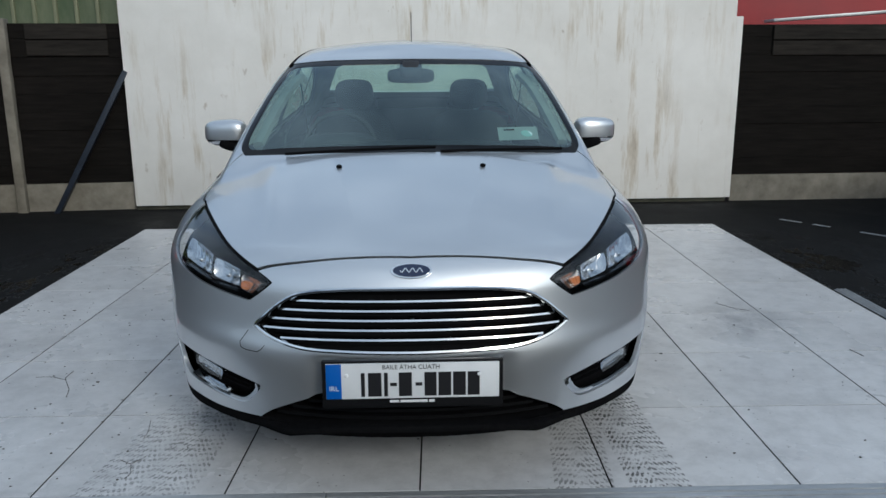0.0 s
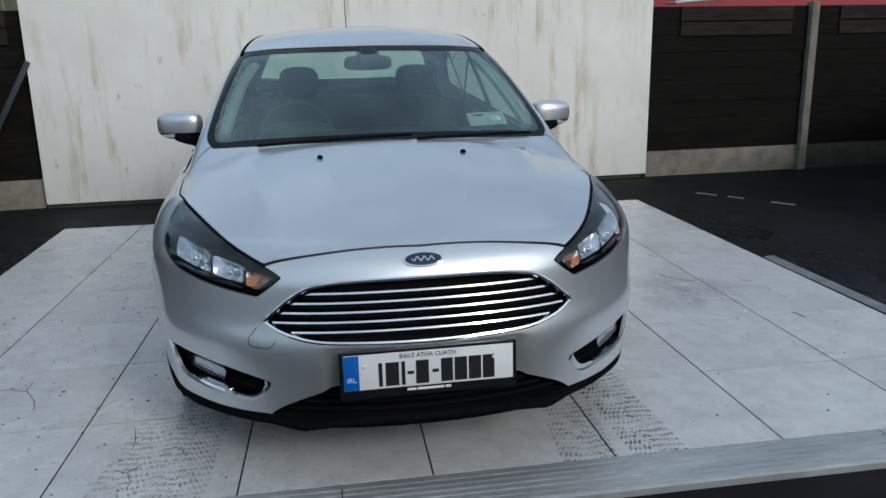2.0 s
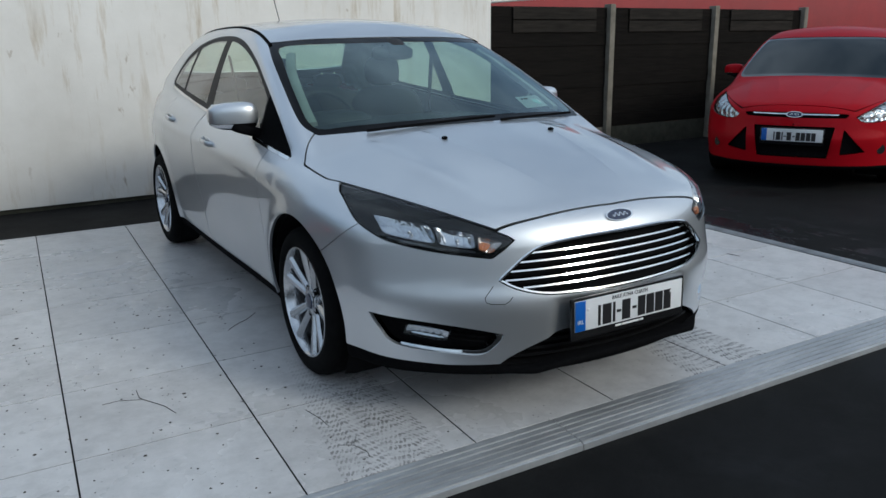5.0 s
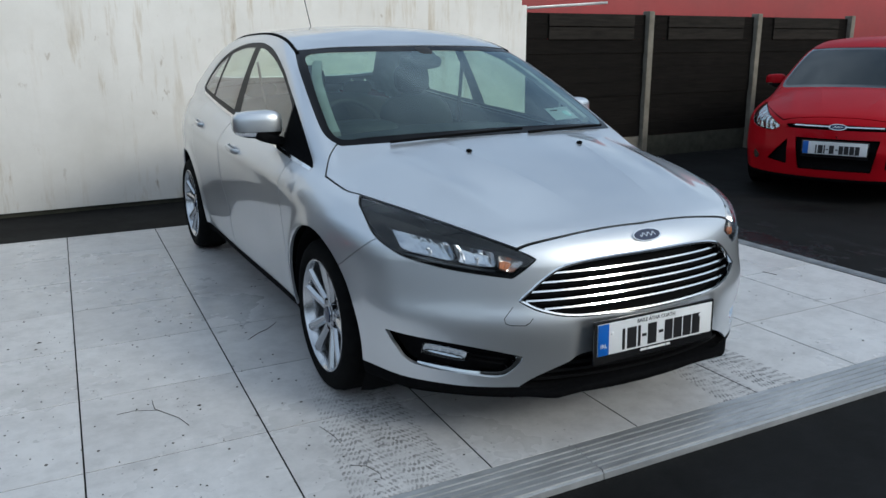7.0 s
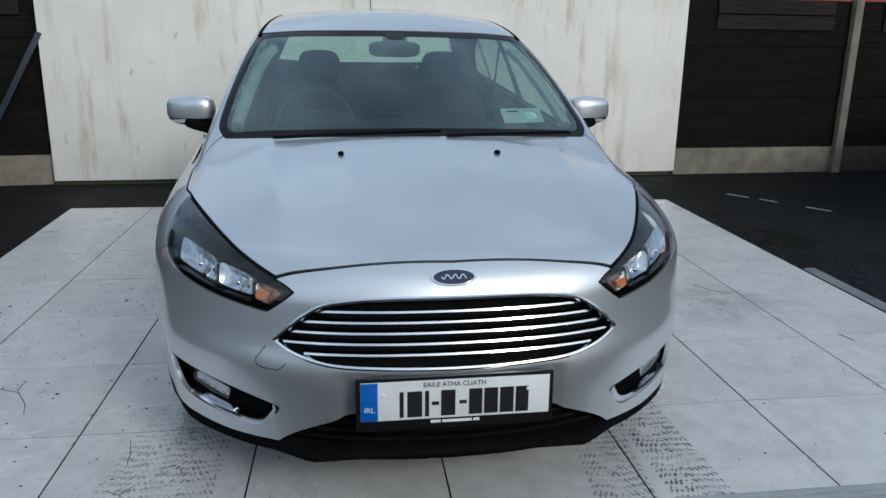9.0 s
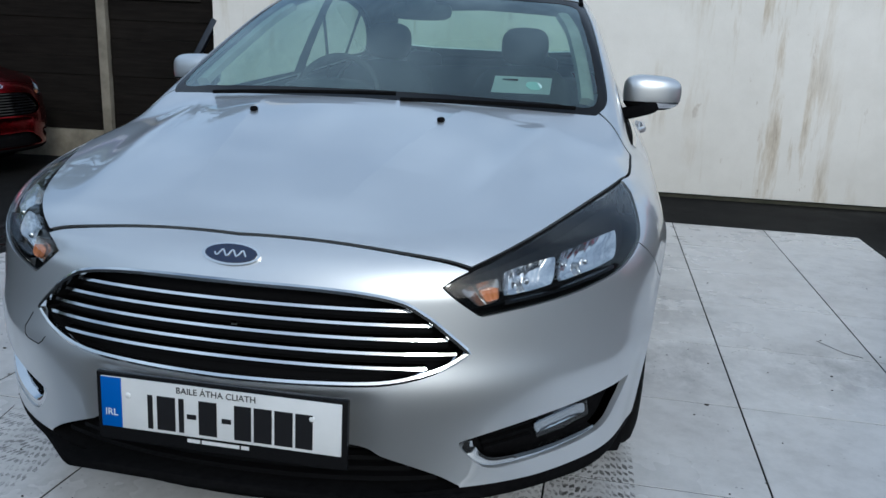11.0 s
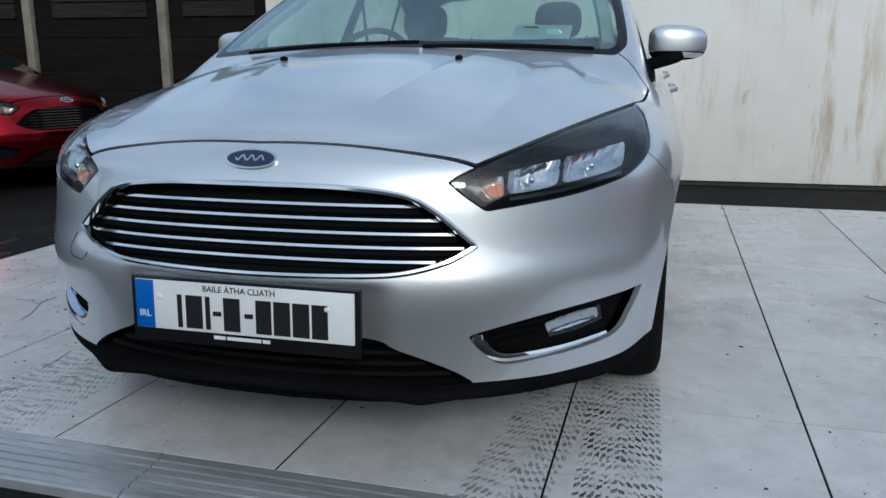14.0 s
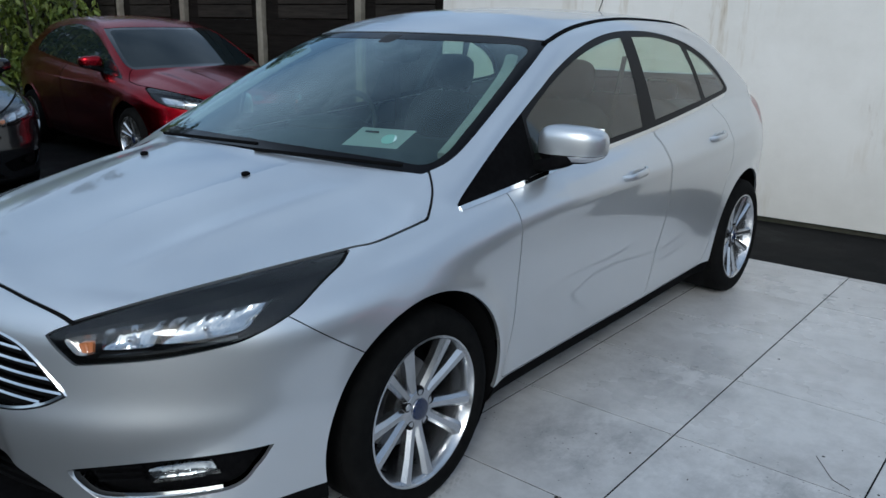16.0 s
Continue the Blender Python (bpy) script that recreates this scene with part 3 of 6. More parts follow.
def add_wheels(car, template):
    for hy, s in ((HUBS[0], 1), (HUBS[0], -1), (HUBS[1], 1), (HUBS[1], -1)):
        made = {}
        for o in (template, *template.children_recursive):
            made[o] = o.copy()
            scene.collection.objects.link(made[o])
            made[o].parent = made.get(o.parent, car)
        w = made[template]
        w.name = "wheel"
        for key in ("label", "category"):
            if key in w:
                del w[key]
        w.matrix_basis = pose(s * 0.784, hy, 0.312, 20 * s + 30 * hy, 0, 0 if s > 0 else 180)


def lump(bm, size, m, power=3.0, n=14, squash=None):
    """A superellipsoid of that size at m; squash bends its points."""
    t = bmesh.new()
    bmesh.ops.create_uvsphere(t, u_segments=2 * n, v_segments=n, radius=1)
    for v in t.verts:
        k = (abs(v.co.x) ** power + abs(v.co.y) ** power + abs(v.co.z) ** power) ** (1 / power)
        v.co = Vector((v.co.x / k * size[0] / 2, v.co.y / k * size[1] / 2, v.co.z / k * size[2] / 2))
        if squash:
            v.co = squash(v.co)
    bmesh.ops.transform(t, matrix=m, verts=t.verts)
    return join(bm, t)


def add_mirror(car, s, mat, detail=True):
    """A door mirror with its cap, indicator, glass and foot on the side s."""
    bm = bmesh.new()

    def shape(c):
        u = (c.x / 0.105 + 1) / 2
        c.z *= 1.0 - 0.16 * u
        c.y += 0.055 * u * u
        return c

    lump(bm, (0.212, 0.12, 0.138), Matrix(), 3.4, 18, shape)
    base = Matrix.Translation((0.905 * s, 1.655, 1.020)) @ Matrix.Diagonal((s, 1, 1, 1))
    cap = bm.copy()
    bmesh.ops.bisect_plane(cap, geom=cap.verts[:] + cap.edges[:] + cap.faces[:], plane_co=(0, 0, -0.030), plane_no=(0, 0, 1), clear_inner=True)
    bmesh.ops.transform(cap, matrix=base, verts=cap.verts)
    bmesh.ops.recalc_face_normals(cap, faces=cap.faces[:])
    m = part("door_mirror", cap, mat, car, "body-coloured door mirror", 40)
    low = bm.copy()
    bmesh.ops.bisect_plane(low, geom=low.verts[:] + low.edges[:] + low.faces[:], plane_co=(0, 0, -0.0325), plane_no=(0, 0, 1), clear_outer=True)
    lamp = low.copy()
    bmesh.ops.bisect_plane(low, geom=low.verts[:] + low.edges[:] + low.faces[:], plane_co=(-0.01, 0, 0), plane_no=(1, 0, 0), clear_outer=True)
    bmesh.ops.transform(low, matrix=base, verts=low.verts)
    part("lower_shell", low, PLASTIC, m, "black plastic lower shell", 40)
    under = lamp.copy()
    bmesh.ops.bisect_plane(lamp, geom=lamp.verts[:] + lamp.edges[:] + lamp.faces[:], plane_co=(-0.008, 0, 0), plane_no=(1, 0, 0), clear_inner=True)
    bmesh.ops.bisect_plane(lamp, geom=lamp.verts[:] + lamp.edges[:] + lamp.faces[:], plane_co=(0, 0, -0.052), plane_no=(0, 0, 1), clear_inner=True)
    bmesh.ops.transform(lamp, matrix=base, verts=lamp.verts)
    part("indicator", lamp, SATIN, m, "clear indicator lens", 40)
    bmesh.ops.bisect_plane(under, geom=under.verts[:] + under.edges[:] + under.faces[:], plane_co=(-0.01, 0, 0), plane_no=(1, 0, 0), clear_inner=True)
    bmesh.ops.bisect_plane(under, geom=under.verts[:] + under.edges[:] + under.faces[:], plane_co=(0, 0, -0.054), plane_no=(0, 0, 1), clear_outer=True)
    bmesh.ops.transform(under, matrix=base, verts=under.verts)
    part("lower_shell", under, PLASTIC, m, "", 40)
    bm.free()
    bm = bmesh.new()
    lump(bm, (0.17, 0.085, 0.045), Matrix.Translation((0.845 * s, 1.635, 0.952)) @ pose(0, 0, 0, 0, -16 * s, 0), 4)
    part("mirror_foot", bm, PLASTIC, m, "black plastic mirror foot", 40)
    bm = bmesh.new()
    box(bm, (0.165, 0.004, 0.10), Matrix.Translation((0.905 * s, 1.722, 1.022)) @ pose(0, 0, 0, 0, 0, 14 * s), 0.0015)
    part("mirror_glass", bm, CHROME, m, "mirror glass", 30)


def lettering(name, text, size, m, mat, parent, depth=0.0006, spacing=1.0):
    cu = bpy.data.curves.new(name, "FONT")
    cu.body, cu.size, cu.extrude, cu.align_x, cu.align_y, cu.space_character = text, size, depth, "CENTER", "CENTER", spacing
    tmp = new(name, cu)
    me = bpy.data.meshes.new_from_object(tmp.evaluated_get(bpy.context.evaluated_depsgraph_get()))
    bpy.data.objects.remove(tmp)
    me.materials.clear()
    me.materials.append(mat)
    ob = new(name, me)
    ob.parent = parent
    ob.matrix_basis = m
    return ob


def add_plate(car, m, words=True, w=0.52, h=0.111, y=0.0):
    """A registration plate, facing -y, with bars for its number."""
    bm = bmesh.new()
    box(bm, (w + 0.026, 0.014, h + 0.042), m @ Matrix.Translation((0, 0.010, -0.011)), 0.006)
    p = part("number_plate", bm, GLOSSBLACK, car, "white registration plate in a black holder")
    bm = bmesh.new()
    box(bm, (w, 0.004, h), m @ Matrix.Translation((0, 0.002, 0)), 0.0015)
    part("plate_face", bm, PLATEWHITE, p, "white plate face")
    bm = bmesh.new()
    box(bm, (0.046, 0.003, h - 0.002), m @ Matrix.Translation((-w / 2 + 0.0235, 0.0, 0)), 0.001)
    part("country_band", bm, PLATEBLUE, p, "blue country band")
    for x0, x1, high in ((-0.155, -0.144, 1), (-0.134, -0.094, 1), (-0.086, -0.075, 1), (-0.068, -0.048, 0), (-0.042, -0.003, 1), (0.008, 0.028, 0), (0.035, 0.071, 1), (0.077, 0.115, 1), (0.121, 0.159, 1), (0.165, 0.201, 1)):
        bm = bmesh.new()
        box(bm, (x1 - x0, 0.0016, 0.074 if high else 0.010), m @ Matrix.Translation(((x0 + x1) / 2, -0.0008, -0.011)))
        part("number_bar", bm, INK, p, "plain dark bar")
    if words:
        bm = bmesh.new()
        x = -0.07
        for wid in (0.028, 0.082, 0.017):
            box(bm, (wid, 0.0016, 0.0075), m @ Matrix.Translation((x + wid / 2, 0.0025, -0.0655)))
            x += wid + 0.004
        part("holder_lettering", bm, PALEINK, p, "small pale bars")
        lettering("county_name", "BAILE ÁTHA CLIATH", 0.0190, m @ pose(-0.005, -0.0006, 0.0425, 90, 0, 0), INK, p)
        lettering("country_code", "IRL", 0.0215, m @ pose(-w / 2 + 0.0235, -0.002, -0.022, 90, 0, 0), PLATEWHITE, p)
        for s in (-1, 1):
            bm = bmesh.new()
            lump(bm, (0.013, 0.006, 0.013), m @ Matrix.Translation((s * 0.199, 0.0, 0.018)), 2, 8)
            part("plate_screw", bm, PLATEWHITE, p, "", 180)


def badge_at(car, p, n, w=0.068, h=0.028):
    """An oval badge lying on the bodywork at p with normal n."""
    m = Matrix.Translation(p) @ (-Vector(n)).to_track_quat("Y", "Z").to_matrix().to_4x4()
    bm = bmesh.new()
    disc(bm, m @ Matrix.Translation((0, -0.005, 0)), w * 0.92, h * 0.90, 40, 0.012)
    b = part("badge", bm, CHROME, car, "chrome-rimmed blue oval badge")
    bm = bmesh.new()
    disc(bm, m @ Matrix.Translation((0, -0.0065, 0)), w * 0.82, h * 0.74, 40, 0.004)
    part("badge_face", bm, BADGEBLUE, b, "dark blue oval")
    bm = bmesh.new()
    pts = [m @ Vector((w * 0.5 * u, -0.007, h * 0.24 * math.sin(u * 10.0 + 0.6))) for u in np.linspace(-1, 1, 25)]
    sweep(bm, pts, [(-0.0016, 0), (0.0016, 0), (0.0016, 0.001), (-0.0016, 0.001)], False, [Vector(n)] * len(pts))
    part("badge_emblem", bm, CHROME, b, "pale flourish")


def silver_saloon(at, wheel):
    car = thing("car", at, "silver four-door saloon car parked on the tiled display stand", "car")
    k = Skin(300, 220, 110)
    rest = k.faces
    anyw = lambda x, y, z: x > -1
    fore = lambda x, y, z: y < 1.0
    # wheel arches
    for hy in HUBS:
        arch, rest = k.region(rest, arch_ring(hy), "side", lambda x, y, z: x > 0.5)
    lamp, lampseam, rest = k.region(rest, HEADLIGHT, "front", lambda x, y, z: (y < 1.0) & (x > 0.3), 0.002)
    grille, rest = k.region(rest, GRILLE, "front", fore)
    intake, rest = k.region(rest, INTAKE, "front", fore)
    fog, rest = k.region(rest, FOG, "front", lambda x, y, z: (y < 0.8) & (x > 0.3))
    valance, rest = k.region(rest, VALANCE, "front", lambda x, y, z: (y < 0.72))
    screen, rest = k.region(rest, SCREEN, "front", lambda x, y, z: (y > 0.9) & (y < 2.6))
    pane, frit = k.region(screen, SCREENGLASS, "front", anyw)
    back, rest = k.region(rest, BACKLIGHT, "front", lambda x, y, z: y > 3.2)
    tail, rest = k.region(rest, TAIL, "side", lambda x, y, z: x > 0.3)
    lights, rest = k.region(rest, SIDELIGHT, "side", lambda x, y, z: x > 0.45)
    panes = []
    for p in PANES:
        got, lights = k.region(lights, p, "side", anyw)
        panes.append(got)
    quarter, lights = k.region(lights, [(1.0, 0.8), (1.0, 1.2), (1.60, 1.2), (1.60, 0.8)], "side", anyw)
    bonnet, seam1, rest = k.region(rest, BONNET, "top", lambda x, y, z: z > 0.66, 0.0036)
    bumper, seam2, rest = k.region(rest, BUMPER, "side", lambda x, y, z: x > -1, 0.0016)
    seams = lampseam + seam1 + seam2
    doors = []
    for p in DOORS:
        got, seam, rest = k.region(rest, p, "side", lambda x, y, z: x > 0.5, 0.0022)
        doors.append(got)
        seams = seams + seam
    rocker, rest = k.region(rest, [(1.25, 0.1), (3.27, 0.1), (3.27, 0.254), (1.25, 0.254)], "side", lambda x, y, z: x > 0.5)
    wing, rest = k.region(rest, WING, "side", lambda x, y, z: z < 0.97)

    k.mesh("bodyshell", rest, SILVER, car, "", rim=0.01)
    for s in (1, -1):
        k.mesh("front_wing", wing, SILVER, car, "", 0, 0.012, False, s)
        for d in doors:
            ob = k.mesh("door", d, SILVER, car, "", 0, 0.012, False, s)
        k.mesh("sill", rocker, PLASTIC, car, "black plastic sill", 0, 0, False, s)
        h = k.mesh("headlight", lamp, LENS, car, "clear headlamp with dark surround", 0.001, 0.008, False, s)
        f = k.mesh("fog_recess", fog, PLASTIC, car, "black fog lamp recess", 0.035, 0, False, s)
        k.mesh("tail_lamp", tail, REDLAMP, car, "red tail lamp", 0, 0, False, s)
        for g in panes:
            o = k.mesh("side_window", g, SIDEGLASS, car, "tinted side glass", 0.004, 0, False, s)
            o.visible_shadow = False
        k.mesh("mirror_panel", quarter, PLASTIC, car, "black plastic mirror panel", 0.001, 0, False, s)
        k.mesh("window_surround", lights, SLATBLACK, car, "gloss black window surround", 0.003, 0, False, s)
        add_lamp(h, k, lamp, s)
        add_fog(f, s)
        add_mirror(car, s, SILVER)
        add_side_trim(car, s)
    k.mesh("front_bumper", bumper, SILVER, car, "", rim=0.014)
    k.mesh("bonnet", bonnet, SILVER, car, "", rim=0.012)
    k.mesh("shut_line", seams, CAVITY, car, "dark shut lines", push=0.009)
    o = k.mesh("windscreen", pane, WINDSCREEN, car, "clear windscreen", push=0.004)
    o.visible_shadow = False
    k.mesh("screen_border", frit, FRIT, car, "black windscreen border", push=0.003)
    o = k.mesh("rear_window", back, SIDEGLASS, car, "clear rear window", push=0.004)
    o.visible_shadow = False
    k.mesh("valance", valance, PLASTIC, car, "black plastic lower valance", rim=0.02)
    g = k.mesh("grille", grille, CAVITY, car, "black grille with chrome bars", push=0.045)
    rim_walls(k, grille, g, CAVITY, 0.0, 0.05)
    add_grille(g)
    low = k.mesh("lower_grille", intake, CAVITY, car, "black lower grille", push=0.06)
    rim_walls(k, intake, low, PLASTIC, 0.0, 0.065)
    add_lower_grille(low)
    add_lip(car)
    # cover of the towing eye
    q = on_front([t[0] for t in TOW], np.array([t[1] for t in TOW]))
    n = slope(q)
    bm = bmesh.new()
    fl = np.array((-1.0, 1.0, 1.0))
    sweep(bm, [Vector(a * fl) for a in q], [(-0.0012, -0.002), (-0.0012, 0.0006), (0.0012, 0.0006), (0.0012, -0.002)], False, [Vector(a * fl) for a in n])
    part("tow_cover_line", bm, CAVITY, car, "thin dark line of a square cover")
    arches(car)
    cabin(car, k, rest)
    add_plate(car, Matrix.Translation((0, -0.014, 0.415)) @ pose(0, 0, 0, -2, 0, 0))
    bp = on_front([0.0], 0.732)
    badge_at(car, bp[0], slope(bp)[0])
    for s in (-1, 1):
        bm = bmesh.new()
        q = on_top([0.278], 0.815)[0]
        lump(bm, (0.022, 0.028, 0.016), Matrix.Translation((q[0] * s, q[1], q[2] + 0.004)), 2.5, 8)
        part("washer_jet", bm, PLASTIC, car, "black washer jet", 180)
    # wipers
    for x0, x1, dz in ((0.52, -0.10, 0.0), (-0.12, -0.64, 0.002)):
        xs = np.linspace(x0, x1, 14)
        zs = 0.990 - 0.055 * xs**2 + 0.014 * np.linspace(0, 1, 14)
        p = np.array([(x, 0.975 + (z - 0.985) * 2.05 + 0.40 * x * x - 0.014, z + 0.006) for x, z in zip(-xs, zs)])
        bm = tubeline([Vector(q) for q in p], 0.006)
        part("wiper", bm, PLASTIC, car, "black wiper", 60)
    # roof strips
    for s in (-1, 1):
        ys = np.linspace(1.93, 3.45, 26)
        xs = 0.545 + 0.070 * np.clip((2.70 - ys) / 0.75, 0, 1) ** 1.4
        q = on_top(xs, ys)
        n = slope(q)
        bm = bmesh.new()
        sweep(bm, [Vector((a[0] * s, a[1], a[2])) for a in q], [(-0.010, -0.004), (0.010, -0.004), (0.008, 0.004), (-0.008, 0.004)], False, [Vector((a[0] * s, a[1], a[2])) for a in n])
        part("roof_strip", bm, PLASTIC, car, "black roof strip", 40)
    # aerial
    q = on_top([0.0], 3.46)[0]
    bm = bmesh.new()
    lump(bm, (0.05, 0.09, 0.03), Matrix.Translation((0, q[1] + 0.01, q[2] + 0.004)), 2.5, 8)
    a = part("aerial", bm, PLASTIC, car, "thin black roof aerial", 180)
    bm = tubeline([Vector((0, q[1], q[2])), Vector((0, q[1] + 0.085, q[2] + 0.135)), Vector((0, q[1] + 0.165, q[2] + 0.27))], 0.003)
    part("aerial_mast", bm, PLASTIC, a, "", 60)
    add_wheels(car, wheel)
    return car


def rim_walls(k, faces, parent, mat, d0, d1):
    """Walls round an opening, from the surface inwards."""
    count = {}
    for f in faces:
        for a, b in zip(f, f[1:] + f[:1]):
            count[(a, b)] = 1
    bm = bmesh.new()
    for a, b in count:
        if (b, a) in count or (k.v[a, 0] < 1e-4 and k.v[b, 0] < 1e-4) or (k.v[a, 0] < 0.03 and abs(k.v[a, 2] - 0.60) < 0.03):
            continue
        p = k.v[[a, b]]
        n = slope(p)
        for s in (1, -1):
            fl = np.array((s, 1.0, 1.0))
            q = [Vector(w * fl) for w in (p[0] - n[0] * d0, p[1] - n[1] * d0, p[1] - n[1] * d1, p[0] - n[0] * d1)]
            bm.faces.new([bm.verts.new(w) for w in q])
    bmesh.ops.remove_doubles(bm, verts=bm.verts[:], dist=1e-5)
    part("recess_wall", bm, mat, parent, "", 40)


def front_strip(poly_pts, s, lift):
    p = np.array(poly_pts)
    q = on_front(p[:, 0], p[:, 1])
    n = slope(q)
    q = q + n * lift
    fl = np.array((s, 1.0, 1.0))
    return [Vector(a * fl) for a in q], [Vector(a * fl) for a in n]


def add_grille(g):
    # chrome surround on both sides of the centre
    half = [p for p in GRILLE if p[0] >= 0]
    path, ups = front_strip(half, 1, -0.003)
    back_path, back_ups = front_strip(half[::-1], -1, -0.003)
    loop, lu = path + back_path, ups + back_ups
    keep = [i for i in range(len(loop)) if (loop[i] - loop[i - 1]).length > 1e-4]
    loop, lu = [loop[i] for i in keep], [lu[i] for i in keep]
    bm = bmesh.new()
    sec = [(-0.008, -0.006), (-0.007, 0.003), (-0.002, 0.006), (0.004, 0.005), (0.006, -0.006)]
    sweep(bm, loop, sec, True, lu)
    bmesh.ops.recalc_face_normals(bm, faces=bm.faces[:])
    part("grille_surround", bm, CHROME, g, "chrome grille surround", 35)
    edge = np.array(half)
    for z in (0.524, 0.5525, 0.5815, 0.6105, 0.6395):
        hits = []
        for (xa, za), (xb, zb) in zip(edge, edge[1:]):
            if (za - z) * (zb - z) <= 0 and za != zb:
                hits.append(xa + (xb - xa) * (z - za) / (zb - za))
        w = max(hits) - 0.018
        xs = np.linspace(-w, w, 41)
        zz = z + 0.006 * (1 - (xs / 0.45) ** 2) - 0.003
        q = on_front(np.abs(xs), zz)
        fair = np.polyval(np.polyfit(xs**2, q[:, 1], 3), xs**2)
        path = [Vector((x, a + 0.018, zz_)) for x, a, zz_ in zip(xs, fair, zz)]
        bm = bmesh.new()
        sweep(bm, path, [(-0.0038, -0.020), (-0.0040, 0.0), (0.0014, 0.003), (0.0046, -0.004), (0.0048, -0.020)], False, [(0, -1, 0.0)] * 41)
        bmesh.ops.recalc_face_normals(bm, faces=bm.faces[:])
        part("grille_bar", bm, CHROME, g, "chrome bar", 30)
        bm = bmesh.new()
        sweep(bm, [p + Vector((0, 0.012, -0.012)) for p in path], [(-0.006, -0.012), (-0.006, 0.0), (0.006, 0.0), (0.006, -0.012)], False, [(0, -1, 0.0)] * 41)
        part("grille_blade", bm, CAVITY, g, "black blade", 30)


def add_lower_grille(low):
    for z in (0.268, 0.293, 0.319, 0.343):
        w = 0.47 - (z - 0.25) * 2.1
        xs = np.linspace(-w, w, 31)
        q = on_front(np.abs(xs), z)
        bm = bmesh.new()
        sweep(bm, [Vector((x, a[1] + 0.028, z)) for x, a in zip(xs, q)], [(-0.005, -0.018), (-0.005, 0.004), (0.005, 0.004), (0.005, -0.018)], False, [(0, -1, 0)] * 31)
        part("grille_slat", bm, SLATBLACK, low, "black slat", 30)


def add_lip(car):
    """The black splitter that stands out below the lower grille."""
    xs = np.linspace(-0.60, 0.60, 61)
    ax = np.abs(xs)
    q = on_front(ax, 0.225)
    w = np.clip((ax - 0.385) / 0.20, 0, 1)
    w = w * w * (3 - 2 * w)
    y = np.where(ax < 0.385, 0.040 * (ax / 0.385) ** 2.5, 0.040 + (ax - 0.385) * 0.62)
    y = y * (1 - w) + (q[:, 1] + 0.022) * w
    z = 0.250 - 0.022 * np.clip(ax / 0.385, 0, 1) ** 3 - 0.006 * w
    bm = bmesh.new()
    sec = [(-0.013, 0.0), (-0.011, 0.008), (-0.002, 0.012), (0.007, 0.010), (0.012, 0.0), (0.008, -0.06), (-0.012, -0.06)]
    sweep(bm, [Vector((a, b, c)) for a, b, c in zip(xs, y, z)], sec, False, [(0, -1, 0)] * len(xs))
    bmesh.ops.recalc_face_normals(bm, faces=bm.faces[:])
    part("front_splitter", bm, PLASTIC, car, "black plastic front splitter", 40)


def bowl(corners, s, rim, depth, flutes, floor):
    """A fluted reflector bowl behind the skin of the front; corners: inner low, outer low, outer top, inner top."""
    nu, nv = 37, 11
    us, vs = np.meshgrid(np.linspace(0, 1, nu), np.linspace(0, 1, nv), indexing="ij")
    u, v = us.ravel(), vs.ravel()
    c = np.array(corners, float)
    u, v = 0.5 + (u - 0.5) * (1 - 0.14 * (2 * v - 1) ** 4), 0.5 + (v - 0.5) * (1 - 0.22 * (2 * u - 1) ** 4)
    xz = (1 - u)[:, None] * ((1 - v)[:, None] * c[0] + v[:, None] * c[3]) + u[:, None] * ((1 - v)[:, None] * c[1] + v[:, None] * c[2])
    q = on_front(xz[:, 0], xz[:, 1])
    n = slope(q)
    d = rim + depth * (1 - (2 * u - 1) ** 4) * (1 - (2 * v - 1) ** 4)
    d = d + (0.0006 * np.cos(2 * math.pi * flutes * u) + 0.0004 * np.cos(2 * math.pi * 1.7 * flutes * u + 1.0)) * np.clip(v * (1 - v) * 8, 0, 1)
    edge = (us < 0.001) | (us > 0.999) | (vs < 0.001) | (vs > 0.999)
    d = np.where(edge.ravel(), floor, d)
    p = (q - n * d[:, None]) * np.array((s, 1.0, 1.0))
    bm = bmesh.new()
    vert = [bm.verts.new(a) for a in p]
    for a in range(nu - 1):
        for b in range(nv - 1):
            k = a * nv + b
            f = (vert[k], vert[k + nv], vert[k + nv + 1], vert[k + 1])
            bm.faces.new(f if s > 0 else f[::-1])
    return bm


